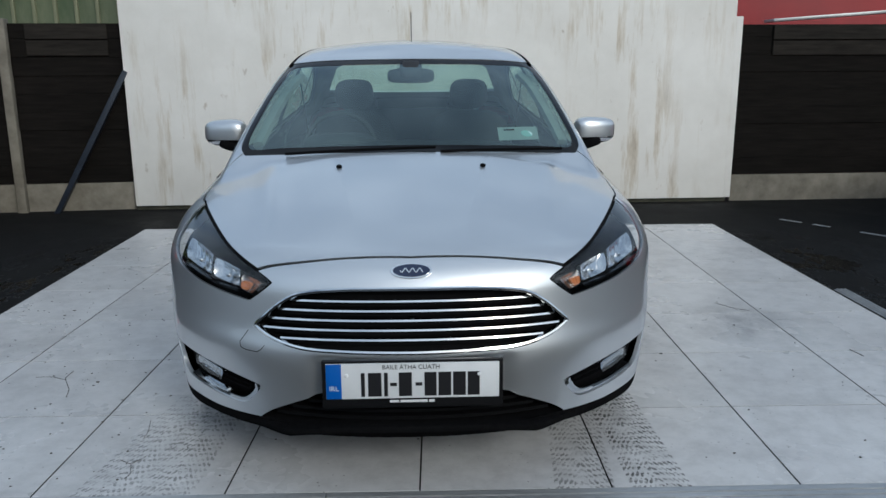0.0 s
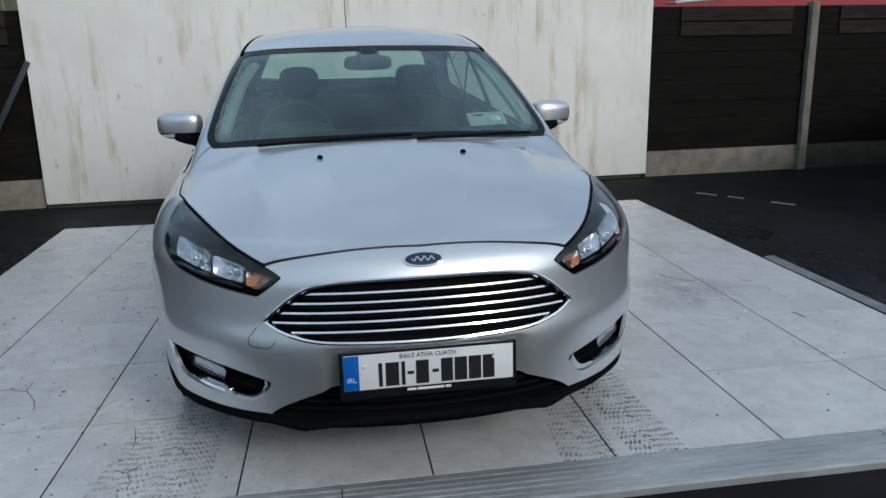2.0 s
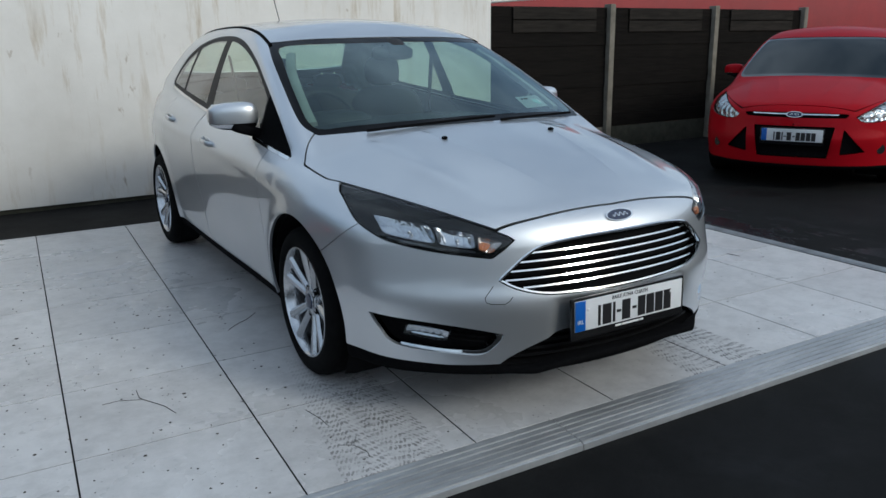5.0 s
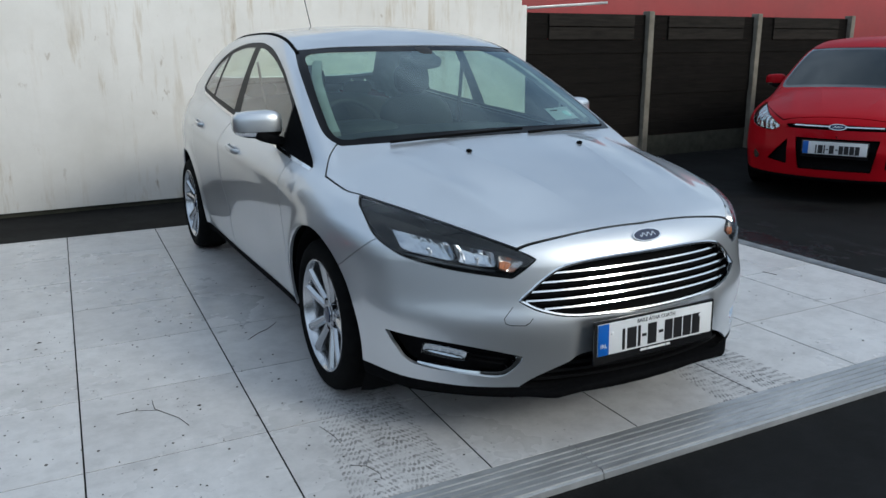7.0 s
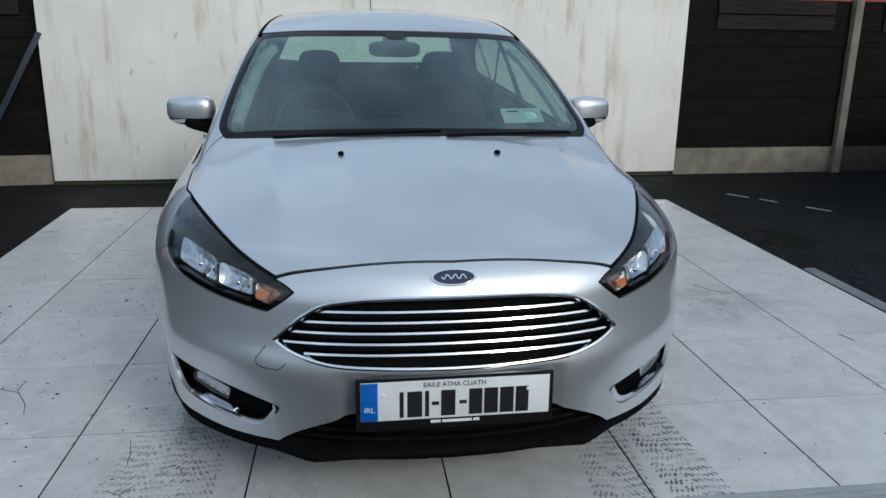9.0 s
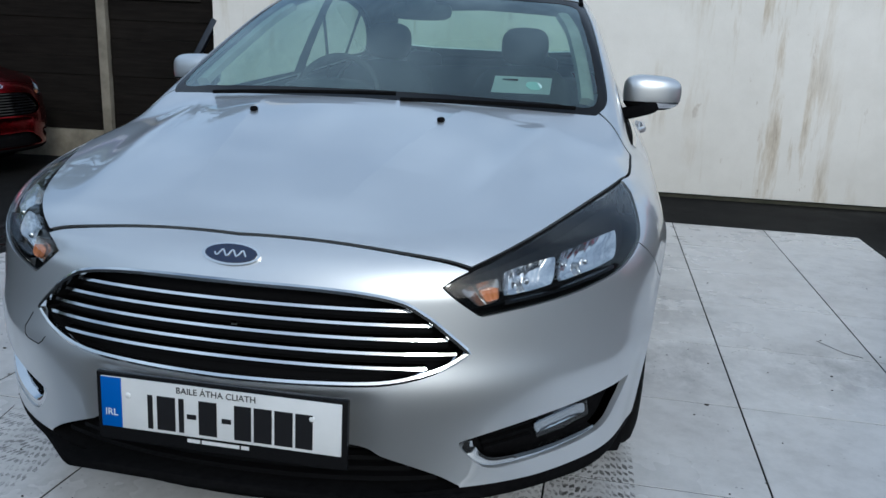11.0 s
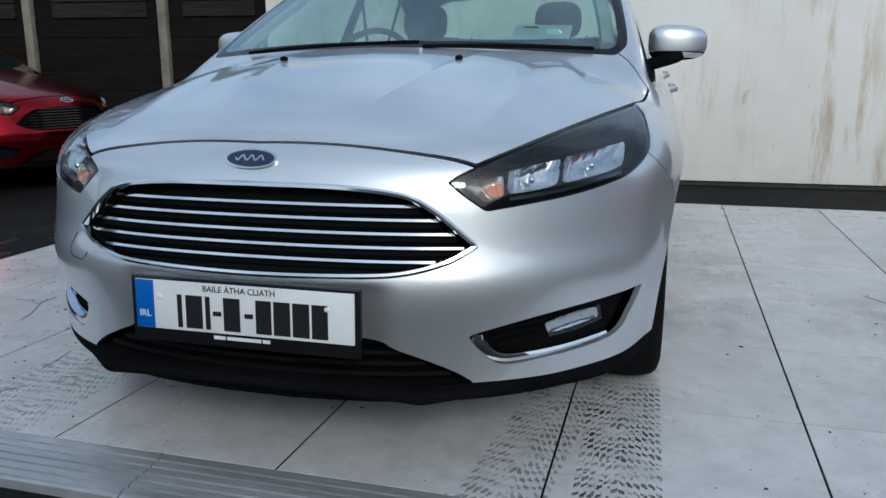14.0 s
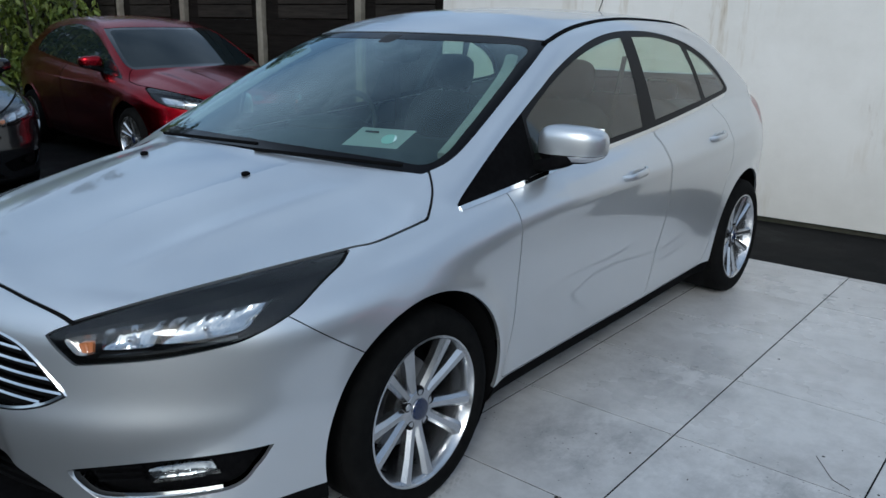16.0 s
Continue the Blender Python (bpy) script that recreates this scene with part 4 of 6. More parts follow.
def add_lamp(h, k, faces, s):
    """Housing, reflectors and indicator behind a headlamp lens."""
    k.mesh("lamp_housing", faces, CAVITY, h, "dark lamp housing", 0.052, 0.04, False, s)
    fl = np.array((s, 1.0, 1.0))
    for name, corners, deep, flutes in (
        ("dip_reflector", ((0.550, 0.652), (0.655, 0.664), (0.653, 0.757), (0.543, 0.729)), 0.036, 5),
        ("main_reflector", ((0.656, 0.665), (0.790, 0.697), (0.783, 0.783), (0.654, 0.760)), 0.036, 7),
    ):
        r = part(name, bowl(corners, s, 0.010, deep, flutes, 0.053), REFLECTOR, h, "chrome lamp reflector", 30)
        c = np.mean(corners, 0)
        q = on_front([c[0]], c[1] - 0.006)
        n = slope(q)[0]
        m = Matrix.Translation(Vector((q[0] - n * 0.032) * fl)) @ Vector(-n * fl).to_track_quat("Y", "Z").to_matrix().to_4x4()
        bm = bmesh.new()
        lump(bm, (0.017, 0.024, 0.017), m, 2, 10)
        part("bulb", bm, SATIN, r, "lamp bulb", 180)
    low = [(0.552, 0.652), (0.60, 0.657), (0.66, 0.665), (0.72, 0.677), (0.776, 0.692)]
    path, ups = front_strip(curve2(low, False, 4), s, -0.010)
    bm = bmesh.new()
    sweep(bm, path, [(-0.0035, -0.02), (-0.0035, 0.002), (0.0035, 0.002), (0.0035, -0.02)], False, ups)
    part("bezel", bm, BEZELGREY, h, "grey lamp bezel", 30)
    ind = part("indicator", bowl(((0.508, 0.641), (0.545, 0.650), (0.538, 0.716), (0.455, 0.690)), s, 0.008, 0.016, 3, 0.053), INDICATOR, h, "clear and amber indicator", 30)
    part("amber_bulb", bowl(((0.518, 0.653), (0.541, 0.658), (0.536, 0.690), (0.500, 0.682)), s, 0.008, 0.003, 2, 0.020), AMBER, ind, "amber bulb", 30)


def add_fog(f, s):
    fl = np.array((s, 1.0, 1.0))
    # chrome trim along the inner and lower edge
    edge = [(0.497, 0.362), (0.494, 0.340), (0.512, 0.315), (0.545, 0.298), (0.60, 0.297), (0.68, 0.303), (0.758, 0.313)]
    pts = curve2(edge, False, 5)
    path, ups = front_strip(pts, s, -0.006)
    bm = bmesh.new()
    wid = np.interp(np.linspace(0, 1, len(pts)), (0, 0.22, 0.45, 1), (0.010, 0.021, 0.013, 0.007))
    rings = []
    for i, (p, u) in enumerate(zip(path, ups)):
        t = (path[min(i + 1, len(path) - 1)] - path[max(i - 1, 0)]).normalized()
        side = t.cross(u)
        rings.append([bm.verts.new(p + side * (a * wid[i]) + u * b) for a, b in ((-1, -0.02), (-1, 0.001), (-0.3, 0.004), (0.5, 0.001), (1, -0.02))])
    for r0, r1 in zip(rings, rings[1:]):
        for j in range(4):
            bm.faces.new((r0[j], r0[j + 1], r1[j + 1], r1[j]))
    bmesh.ops.recalc_face_normals(bm, faces=bm.faces[:])
    part("fog_trim", bm, CHROME, f, "chrome fog lamp trim", 40)
    corners = [(0.633, 0.366), (0.690, 0.378), (0.750, 0.384), (0.757, 0.345), (0.700, 0.333), (0.645, 0.328)]
    path, ups = front_strip(corners, s, -0.020)
    part("fog_reflector", bowl(((0.645, 0.328), (0.757, 0.345), (0.750, 0.384), (0.633, 0.366)), s, 0.021, 0.010, 6, 0.036), REFLECTOR, f, "fog lamp reflector", 30)
    bm = bmesh.new()
    bm.faces.new([bm.verts.new(p + u * 0.002) for p, u in zip(path, ups)])
    part("fog_lens", bm, LENS, f, "clear fog lamp lens", 30)
    for z in (0.327, 0.345, 0.362):
        xs = np.linspace(0.535 - (z - 0.327) * 0.3, 0.632, 8)
        path, ups = front_strip([(x, z + 0.12 * (x - 0.54)) for x in xs], s, -0.022)
        bm = bmesh.new()
        sweep(bm, path, [(-0.003, -0.008), (-0.003, 0.004), (0.003, 0.004), (0.003, -0.008)], False, ups)
        part("fog_slat", bm, PLASTIC, f, "", 30)


def add_side_trim(car, s):
    fl = np.array((s, 1.0, 1.0))
    ys = np.linspace(1.165, 3.49, 60)
    belt = spline([(1.150, 0.872), (1.464, 0.900), (1.705, 0.921), (2.57, 0.983), (3.20, 1.040), (3.50, 1.071)])
    q = on_side(ys, belt(ys))
    n = slope(q)
    bm = bmesh.new()
    sweep(bm, [Vector(a * fl) for a in q], [(-0.009, -0.004), (-0.008, 0.005), (0.008, 0.005), (0.009, -0.004)], False, [Vector(a * fl) for a in n])
    bmesh.ops.recalc_face_normals(bm, faces=bm.faces[:])
    part("belt_trim", bm, CHROME, car, "chrome belt trim", 40)
    for y, z in ((2.20, 0.848), (3.13, 0.902)):
        bm = bmesh.new()
        yy = np.linspace(-0.105, 0.105, 15)
        q = on_side(y + yy, z + 0.06 * yy)
        out = 0.030 * (1 - np.abs(yy / 0.105) ** 4) - 0.004
        path = [Vector(((a[0] + o) * s, a[1], a[2])) for a, o in zip(q, out)]
        sweep(bm, path, [(-0.013, -0.008), (-0.012, 0.002), (0, 0.007), (0.012, 0.002), (0.013, -0.008)], False, [(s, 0, 0.1)] * 15)
        bmesh.ops.recalc_face_normals(bm, faces=bm.faces[:])
        h = part("door_handle", bm, SILVER, car, "body-coloured door handle", 50)
        bm = bmesh.new()
        q = on_side([y], z - 0.004)[0]
        lump(bm, (0.012, 0.13, 0.055), Matrix.Translation((q[0] * s, y, z - 0.004)), 2.2, 10)
        part("handle_cup", bm, SILVER, h, "body-coloured handle recess", 180)


def arches(car):
    for hy in HUBS:
        for s in (1, -1):
            bm = bmesh.new()
            rows = []
            for x in (0.50, 0.60, 0.70, 0.80, 0.875):
                ring = []
                for y, z in arch_ring(hy, 40, 0.003 if x > 0.85 else 0.012, -0.20 * math.pi, 1.20 * math.pi):
                    xx = min(x, float(on_side([y], max(z, 0.2))[0, 0]) - 0.004) if x > 0.85 else x
                    ring.append(bm.verts.new((xx * s, y, z)))
                rows.append(ring)
            for r0, r1 in zip(rows, rows[1:]):
                for i in range(len(r0) - 1):
                    bm.faces.new((r0[i], r0[i + 1], r1[i + 1], r1[i]))
            bm.faces.new(rows[0])
            part("wheel_arch_liner", bm, CAVITY, car, "black wheel arch liner", 60)
    bm = bmesh.new()
    box(bm, (1.0, 3.9, 0.28), Matrix.Translation((0, 2.3, 0.30)))
    part("underbody", bm, CAVITY, car, "dark underbody")


def cabin(car, k, rest):
    """What shows through the glass."""
    roof, _ = k.cut(rest, lambda p: np.where((p[:, 2] > 0.99) & (p[:, 1] > 1.0) & (p[:, 1] < 4.0), -1.0, 1.0))
    k.mesh("roof_lining", roof, LINING, car, "pale roof lining", push=0.028)
    bm = bmesh.new()
    lump(bm, (1.34, 0.66, 0.34), Matrix.Translation((0, 1.60, 0.80)), 4, 18)
    d = part("dashboard", bm, CABIN, car, "black dashboard", 180)
    bm = bmesh.new()
    lump(bm, (0.36, 0.28, 0.12), Matrix.Translation((-0.36, 1.74, 0.95)), 3, 12)
    part("instrument_hood", bm, CABIN, d, "", 180)
    bm = bmesh.new()
    box(bm, (1.55, 2.6, 0.10), Matrix.Translation((0, 2.75, 0.40)))
    box(bm, (0.05, 2.1, 0.44), Matrix.Translation((0.750, 2.5, 0.66)), 0.02)
    box(bm, (0.05, 2.1, 0.44), Matrix.Translation((-0.750, 2.5, 0.66)), 0.02)
    box(bm, (1.25, 0.56, 0.06), Matrix.Translation((0, 3.80, 0.955)), 0.02)
    box(bm, (1.4, 0.04, 0.55), Matrix.Translation((0, 3.60, 0.70)))
    part("cabin_tub", bm, CABIN, car, "dark cabin trim")
    # steering wheel
    bm = bmesh.new()
    m = Matrix.Translation((-0.37, 1.86, 0.93)) @ pose(0, 0, 0, 68, 0, 0)
    ring = [m @ Vector((0.178 * math.cos(a), 0.178 * math.sin(a), 0)) for a in np.linspace(0, 2 * math.pi, 40, endpoint=False)]
    nz = (m.to_3x3() @ Vector((0, 0, 1))).normalized()
    sec = [(0.014 * math.cos(a), 0.014 * math.sin(a)) for a in np.linspace(0, 2 * math.pi, 8, endpoint=False)]
    sweep(bm, ring, sec, True, [nz] * 40)
    lump(bm, (0.15, 0.13, 0.05), m, 3, 10)
    box(bm, (0.33, 0.035, 0.02), m, 0.006)
    part("steering_wheel", bm, CABIN, car, "black steering wheel", 180)
    # seats
    for x, y, w, front in ((-0.345, 2.36, 0.50, 1), (0.345, 2.36, 0.50, 1), (0.0, 3.30, 1.24, 0)):
        bm = bmesh.new()
        lump(bm, (w, 0.52, 0.20), Matrix.Translation((x, y - 0.16, 0.60)), 4, 12)
        seat = part("seat", bm, FABRIC, car, "dark fabric seat", 180)
        bm = bmesh.new()
        lump(bm, (w, 0.15, 0.56 if front else 0.52), Matrix.Translation((x, y + 0.17, 0.80 if front else 0.785)) @ pose(0, 0, 0, -14, 0, 0), 3.5, 14)
        part("backrest", bm, FABRIC, seat, "", 180)
        heads = (x,) if front else (-0.36, 0.36)
        for hx in heads:
            bm = bmesh.new()
            lump(bm, (0.23 if front else 0.22, 0.10, 0.18 if front else 0.10), Matrix.Translation((hx, y + 0.26, 1.165 if front else 1.065)) @ pose(0, 0, 0, -8, 0, 0), 3.2, 12)
            part("headrest", bm, FABRIC, seat, "", 180)
            for q in (-0.05, 0.05):
                bm = bmesh.new()
                box(bm, (0.012, 0.012, 0.16), Matrix.Translation((hx + q, y + 0.24, 1.05)), 0.003)
                part("headrest_post", bm, SATIN, seat, "", 30)
    # interior mirror with its sensor housing
    bm = bmesh.new()
    lump(bm, (0.235, 0.05, 0.07), Matrix.Translation((0, 1.80, 1.285)) @ pose(0, 0, 0, 12, 0, 0), 4, 12)
    m = part("interior_mirror", bm, CABIN, car, "black interior mirror", 180)
    bm = bmesh.new()
    lump(bm, (0.11, 0.12, 0.06), Matrix.Translation((0, 1.765, 1.315)) @ pose(0, 0, 0, 26, 0, 0), 4, 10)
    part("sensor_box", bm, CABIN, m, "", 180)
    # pale trim inside the windscreen pillars
    for s in (-1, 1):
        edge = curve2([(0.672, 1.035), (0.660, 1.085), (0.634, 1.165), (0.594, 1.262), (0.548, 1.322)], False, 4)
        q = np.array([(x + 0.012, 0.975 + (z - 0.985) * 2.05 + 0.16 * (z - 0.985) ** 2 + 0.40 * x * x, z) for x, z in edge])
        n = np.tile((0.25, -0.42, 0.87), (len(q), 1))
        fl = np.array((s, 1.0, 1.0))
        bm = bmesh.new()
        sweep(bm, [Vector((a - b * 0.035) * fl) for a, b in zip(q, n)], [(-0.024, -0.02), (-0.022, 0.002), (0.0, 0.008), (0.022, 0.002), (0.024, -0.02)], False, [Vector(b * fl) for b in n])
        bmesh.ops.recalc_face_normals(bm, faces=bm.faces[:])
        part("pillar_trim", bm, LINING, car, "pale pillar trim behind the windscreen", 40)
    # belts on the pillars
    for s in (-1, 1):
        bm = bmesh.new()
        sweep(bm, [Vector((0.655 * s, 2.52, 1.28)), Vector((0.62 * s, 2.50, 1.0)), Vector((0.60 * s, 2.46, 0.7))], [(-0.022, 0), (0.022, 0), (0.022, 0.002), (-0.022, 0.002)], False, [(s, 0, 0)] * 3)
        part("seat_belt", bm, FABRIC, car, "dark seat belt")
    # tax disc holder behind the screen
    y = lambda x, z: 0.975 + (z - 0.985) * 2.05 + 0.40 * x * x + 0.016
    bm = bmesh.new()
    pts = [(0.375, 1.070), (0.555, 1.068), (0.555, 1.020), (0.375, 1.022)]
    bm.faces.new([bm.verts.new((x, y(x, z), z)) for x, z in pts])
    bmesh.ops.solidify(bm, geom=bm.faces[:], thickness=0.0015)
    p = part("paper_slip", bm, PAPER, car, "pale printed paper slip behind the windscreen")
    bm = bmesh.new()
    disc(bm, Matrix.Translation((0.502, y(0.502, 1.044) - 0.004, 1.044)) @ pose(0, 0, 0, -62, 0, 16), 0.026, 0.026, 24, 0.001)
    part("mint_disc", bm, MINT, p, "mint green disc")
    bm = bmesh.new()
    box(bm, (0.05, 0.002, 0.007), Matrix.Translation((0.425, y(0.425, 1.060) - 0.004, 1.060)) @ pose(0, 0, 0, -62, 0, 14))
    part("print_bar", bm, INK, p, "dark bar")


def parked_hatch(at, mat, label, style):
    """A parked hatchback of the same family, seen from its front only."""
    car = thing("car", at, label, "car")
    k = Skin(150, 110, 60)
    rest = k.faces
    fore = lambda x, y, z: y < 1.0
    anyw = lambda x, y, z: x > -1
    for hy in HUBS:
        arch, rest = k.region(rest, arch_ring(hy), "side", lambda x, y, z: x > 0.5)
    early = style == "early"
    lampline = curve2([(0.50, 0.672, 0), (0.60, 0.735), (0.70, 0.80), (0.775, 0.842, 0), (0.815, 0.80), (0.832, 0.735), (0.80, 0.665), (0.70, 0.632), (0.56, 0.630)]) if early else HEADLIGHT
    lamp, seam0, rest = k.region(rest, lampline, "front", lambda x, y, z: (y < 1.0) & (x > 0.3), 0.003)
    holes = []
    if early:
        holes.append(("upper_grille", curve2([(-0.1, 0.712, 0), (0.40, 0.700), (0.425, 0.675), (0.40, 0.662), (-0.1, 0.660, 0)])))
        holes.append(("lower_grille", [(-0.1, 0.585), (0.345, 0.585), (0.30, 0.30), (-0.1, 0.30)]))
        holes.append(("side_intake", [(0.415, 0.57), (0.60, 0.36), (0.40, 0.33)]))
    else:
        holes.append(("upper_grille", GRILLE))
        holes.append(("lower_grille", INTAKE))
        holes.append(("fog_recess", FOG))
    cut = []
    for name, poly in holes:
        got, rest = k.region(rest, poly, "front", fore)
        cut.append((name, got))
    valance, rest = k.region(rest, [(-0.1, 0.1), (-0.1, 0.235), (0.95, 0.235), (0.95, 0.1)], "front", lambda x, y, z: y < 0.72)
    screen, rest = k.region(rest, SCREEN, "front", lambda x, y, z: (y > 0.9) & (y < 2.6))
    pane, frit = k.region(screen, SCREENGLASS, "front", anyw)
    back, rest = k.region(rest, BACKLIGHT, "front", lambda x, y, z: y > 3.2)
    lights, rest = k.region(rest, SIDELIGHT, "side", lambda x, y, z: x > 0.45)
    bonnet, seam1, rest = k.region(rest, BONNET, "top", lambda x, y, z: z > 0.66, 0.004)
    seams = seam0 + seam1
    doors = []
    for p in DOORS:
        got, seam, rest = k.region(rest, p, "side", lambda x, y, z: x > 0.5, 0.004)
        doors.append(got)
        seams = seams + seam
    k.mesh("bodyshell", rest, mat, car, "", rim=0.01)
    k.mesh("bonnet", bonnet, mat, car, "", rim=0.01)
    k.mesh("shut_line", seams, CAVITY, car, "dark shut lines", push=0.01)
    k.mesh("windscreen", pane, DARKGLASS, car, "dark reflecting windscreen", push=0.004)
    k.mesh("screen_border", frit, GLOSSBLACK, car, "black windscreen border", push=0.003)
    k.mesh("rear_window", back, DARKGLASS, car, "dark rear window", push=0.004)
    k.mesh("valance", valance, PLASTIC, car, "black lower valance")
    for name, got in cut:
        for s in (1, -1) if name in ("side_intake", "fog_recess") else (0,):
            g = k.mesh(name, got, PLASTIC, car, "black grille opening", 0.03, 0.02, s == 0, s)
    for s in (1, -1):
        for d in doors:
            k.mesh("door", d, mat, car, "", 0, 0.01, False, s)
        k.mesh("side_window", lights, DARKGLASS, car, "dark side glass", 0.003, 0, False, s)
        h = k.mesh("headlight", lamp, LENS, car, "clear headlamp", 0.001, 0.008, False, s)
        if early:
            k.mesh("lamp_housing", lamp, GLINT, h, "bright lamp housing", 0.030, 0.03, False, s)
        else:
            add_lamp(h, k, lamp, s)
        add_mirror(car, s, mat)
        q = on_front([0.715 if early else 0.69], 0.385 if early else 0.355)[0]
        bm = bmesh.new()
        disc(bm, Matrix.Translation((q[0] * s, q[1] - 0.004, q[2])) @ pose(0, 0, 0, 0, 0, 42 * s), 0.042 if early else 0.06, 0.042 if early else 0.024, 24, 0.05)
        part("fog_lamp", bm, BEZELGREY, car, "small round fog lamp")
    if early:
        for s in (1, -1):
            xs = np.linspace(0.06, 0.36, 14)
            q = on_front(xs, 0.688)
            bm = bmesh.new()
            sweep(bm, [Vector((a[0] * s, a[1] - 0.002, a[2])) for a in q], [(-0.010, -0.01), (-0.009, 0.004), (0.0, 0.008), (0.009, 0.004), (0.010, -0.01)], False, [(0, -1, 0)] * 14)
            bmesh.ops.recalc_face_normals(bm, faces=bm.faces[:])
            part("chrome_bar", bm, CHROME, car, "chrome bar beside the badge")
        add_plate(car, Matrix.Translation((0, -0.012, 0.505)), False)
    bp = on_front([0.0], 0.688 if early else 0.732)
    badge_at(car, bp[0], slope(bp)[0], 0.08 if early else 0.068, 0.032 if early else 0.028)
    if not early:
        for z in np.arange(0.515, 0.67, 0.022):
            w = 0.44 - abs(z - 0.565) * 1.6
            xs = np.linspace(-w, w, 13)
            q = on_front(np.abs(xs), z)
            bm = bmesh.new()
            sweep(bm, [Vector((x, a[1] + 0.016, z)) for x, a in zip(xs, q)], [(-0.004, -0.01), (-0.004, 0.003), (0.004, 0.003), (0.004, -0.01)], False, [(0, -1, 0)] * 13)
            part("mesh_bar", bm, GLOSSBLACK, car, "gloss black mesh bar")
    arches(car)
    return car


# ---------- the yard ----------
GROUND = -0.04
TILEX, TILEY, TX, TY = 0.6165, 0.600, 0.052, 0.068


def asphalt():
    m = material("asphalt", grey(0.03), 0.7, 0, 0, 0.15)
    fine = noisy(m, 160, 6, 0.7, (1, 1, 1))
    big = noisy(m, 0.55, 7, 0.62, (1, 1, 1))
    mid = noisy(m, 6, 6, 0.65)
    c = ramp(m, fine, "Fac", [(0.3, grey(0.004)), (0.62, grey(0.009)), (0.8, grey(0.036))])
    c2 = ramp(m, mid, "Fac", [(0.35, grey(0.65)), (0.7, grey(1.1))])
    mx = mixed(m, None, 1.0, (c, "Color"), (c2, "Color"), "MULTIPLY")
    link(m, mx, 2, bsdf(m), "Base Color")
    wet = ramp(m, big, "Fac", [(0.42, grey(0.9)), (0.60, grey(0.7)), (0.72, grey(0.4))])
    # shallow water lying along both sides of the stand
    geo = node(m, "ShaderNodeNewGeometry")
    xyz = node(m, "ShaderNodeSeparateXYZ")
    link(m, geo, "Position", xyz, 0)
    side = node(m, "ShaderNodeMath")
    side.operation = "SUBTRACT"
    link(m, xyz, 0, side, 0)
    side.inputs[1].default_value = 0.20
    dist = node(m, "ShaderNodeMath")
    dist.operation = "ABSOLUTE"
    link(m, side, 0, dist, 0)
    edge = node(m, "ShaderNodeMapRange", From_Min=3.35, From_Max=2.75)
    link(m, dist, 0, edge, "Value")
    film = noisy(m, 2.6, 7, 0.68, (1.5, 0.8, 1))
    pool = ramp(m, film, "Fac", [(0.50, grey(0.0)), (0.55, grey(1.0))])
    along = node(m, "ShaderNodeMapRange", From_Min=4.3, From_Max=3.6)
    link(m, xyz, 1, along, "Value")
    ahead = node(m, "ShaderNodeMapRange", From_Min=0.6, From_Max=1.2)
    link(m, xyz, 1, ahead, "Value")
    stretch = mixed(m, None, 1.0, (along, 0), (ahead, 0), "MULTIPLY")
    zone = mixed(m, None, 1.0, (stretch, 2), (edge, 0), "MULTIPLY")
    both = node(m, "ShaderNodeMath")
    both.operation = "MULTIPLY"
    link(m, zone, 2, both, 0)
    link(m, pool, "Color", both, 1)
    wetter = mixed(m, both, 0, (wet, "Color"), grey(0.08))
    link(m, wetter, 2, bsdf(m), "Roughness")
    bumped(m, fine, "Fac", 0.35, 0.004)
    return m


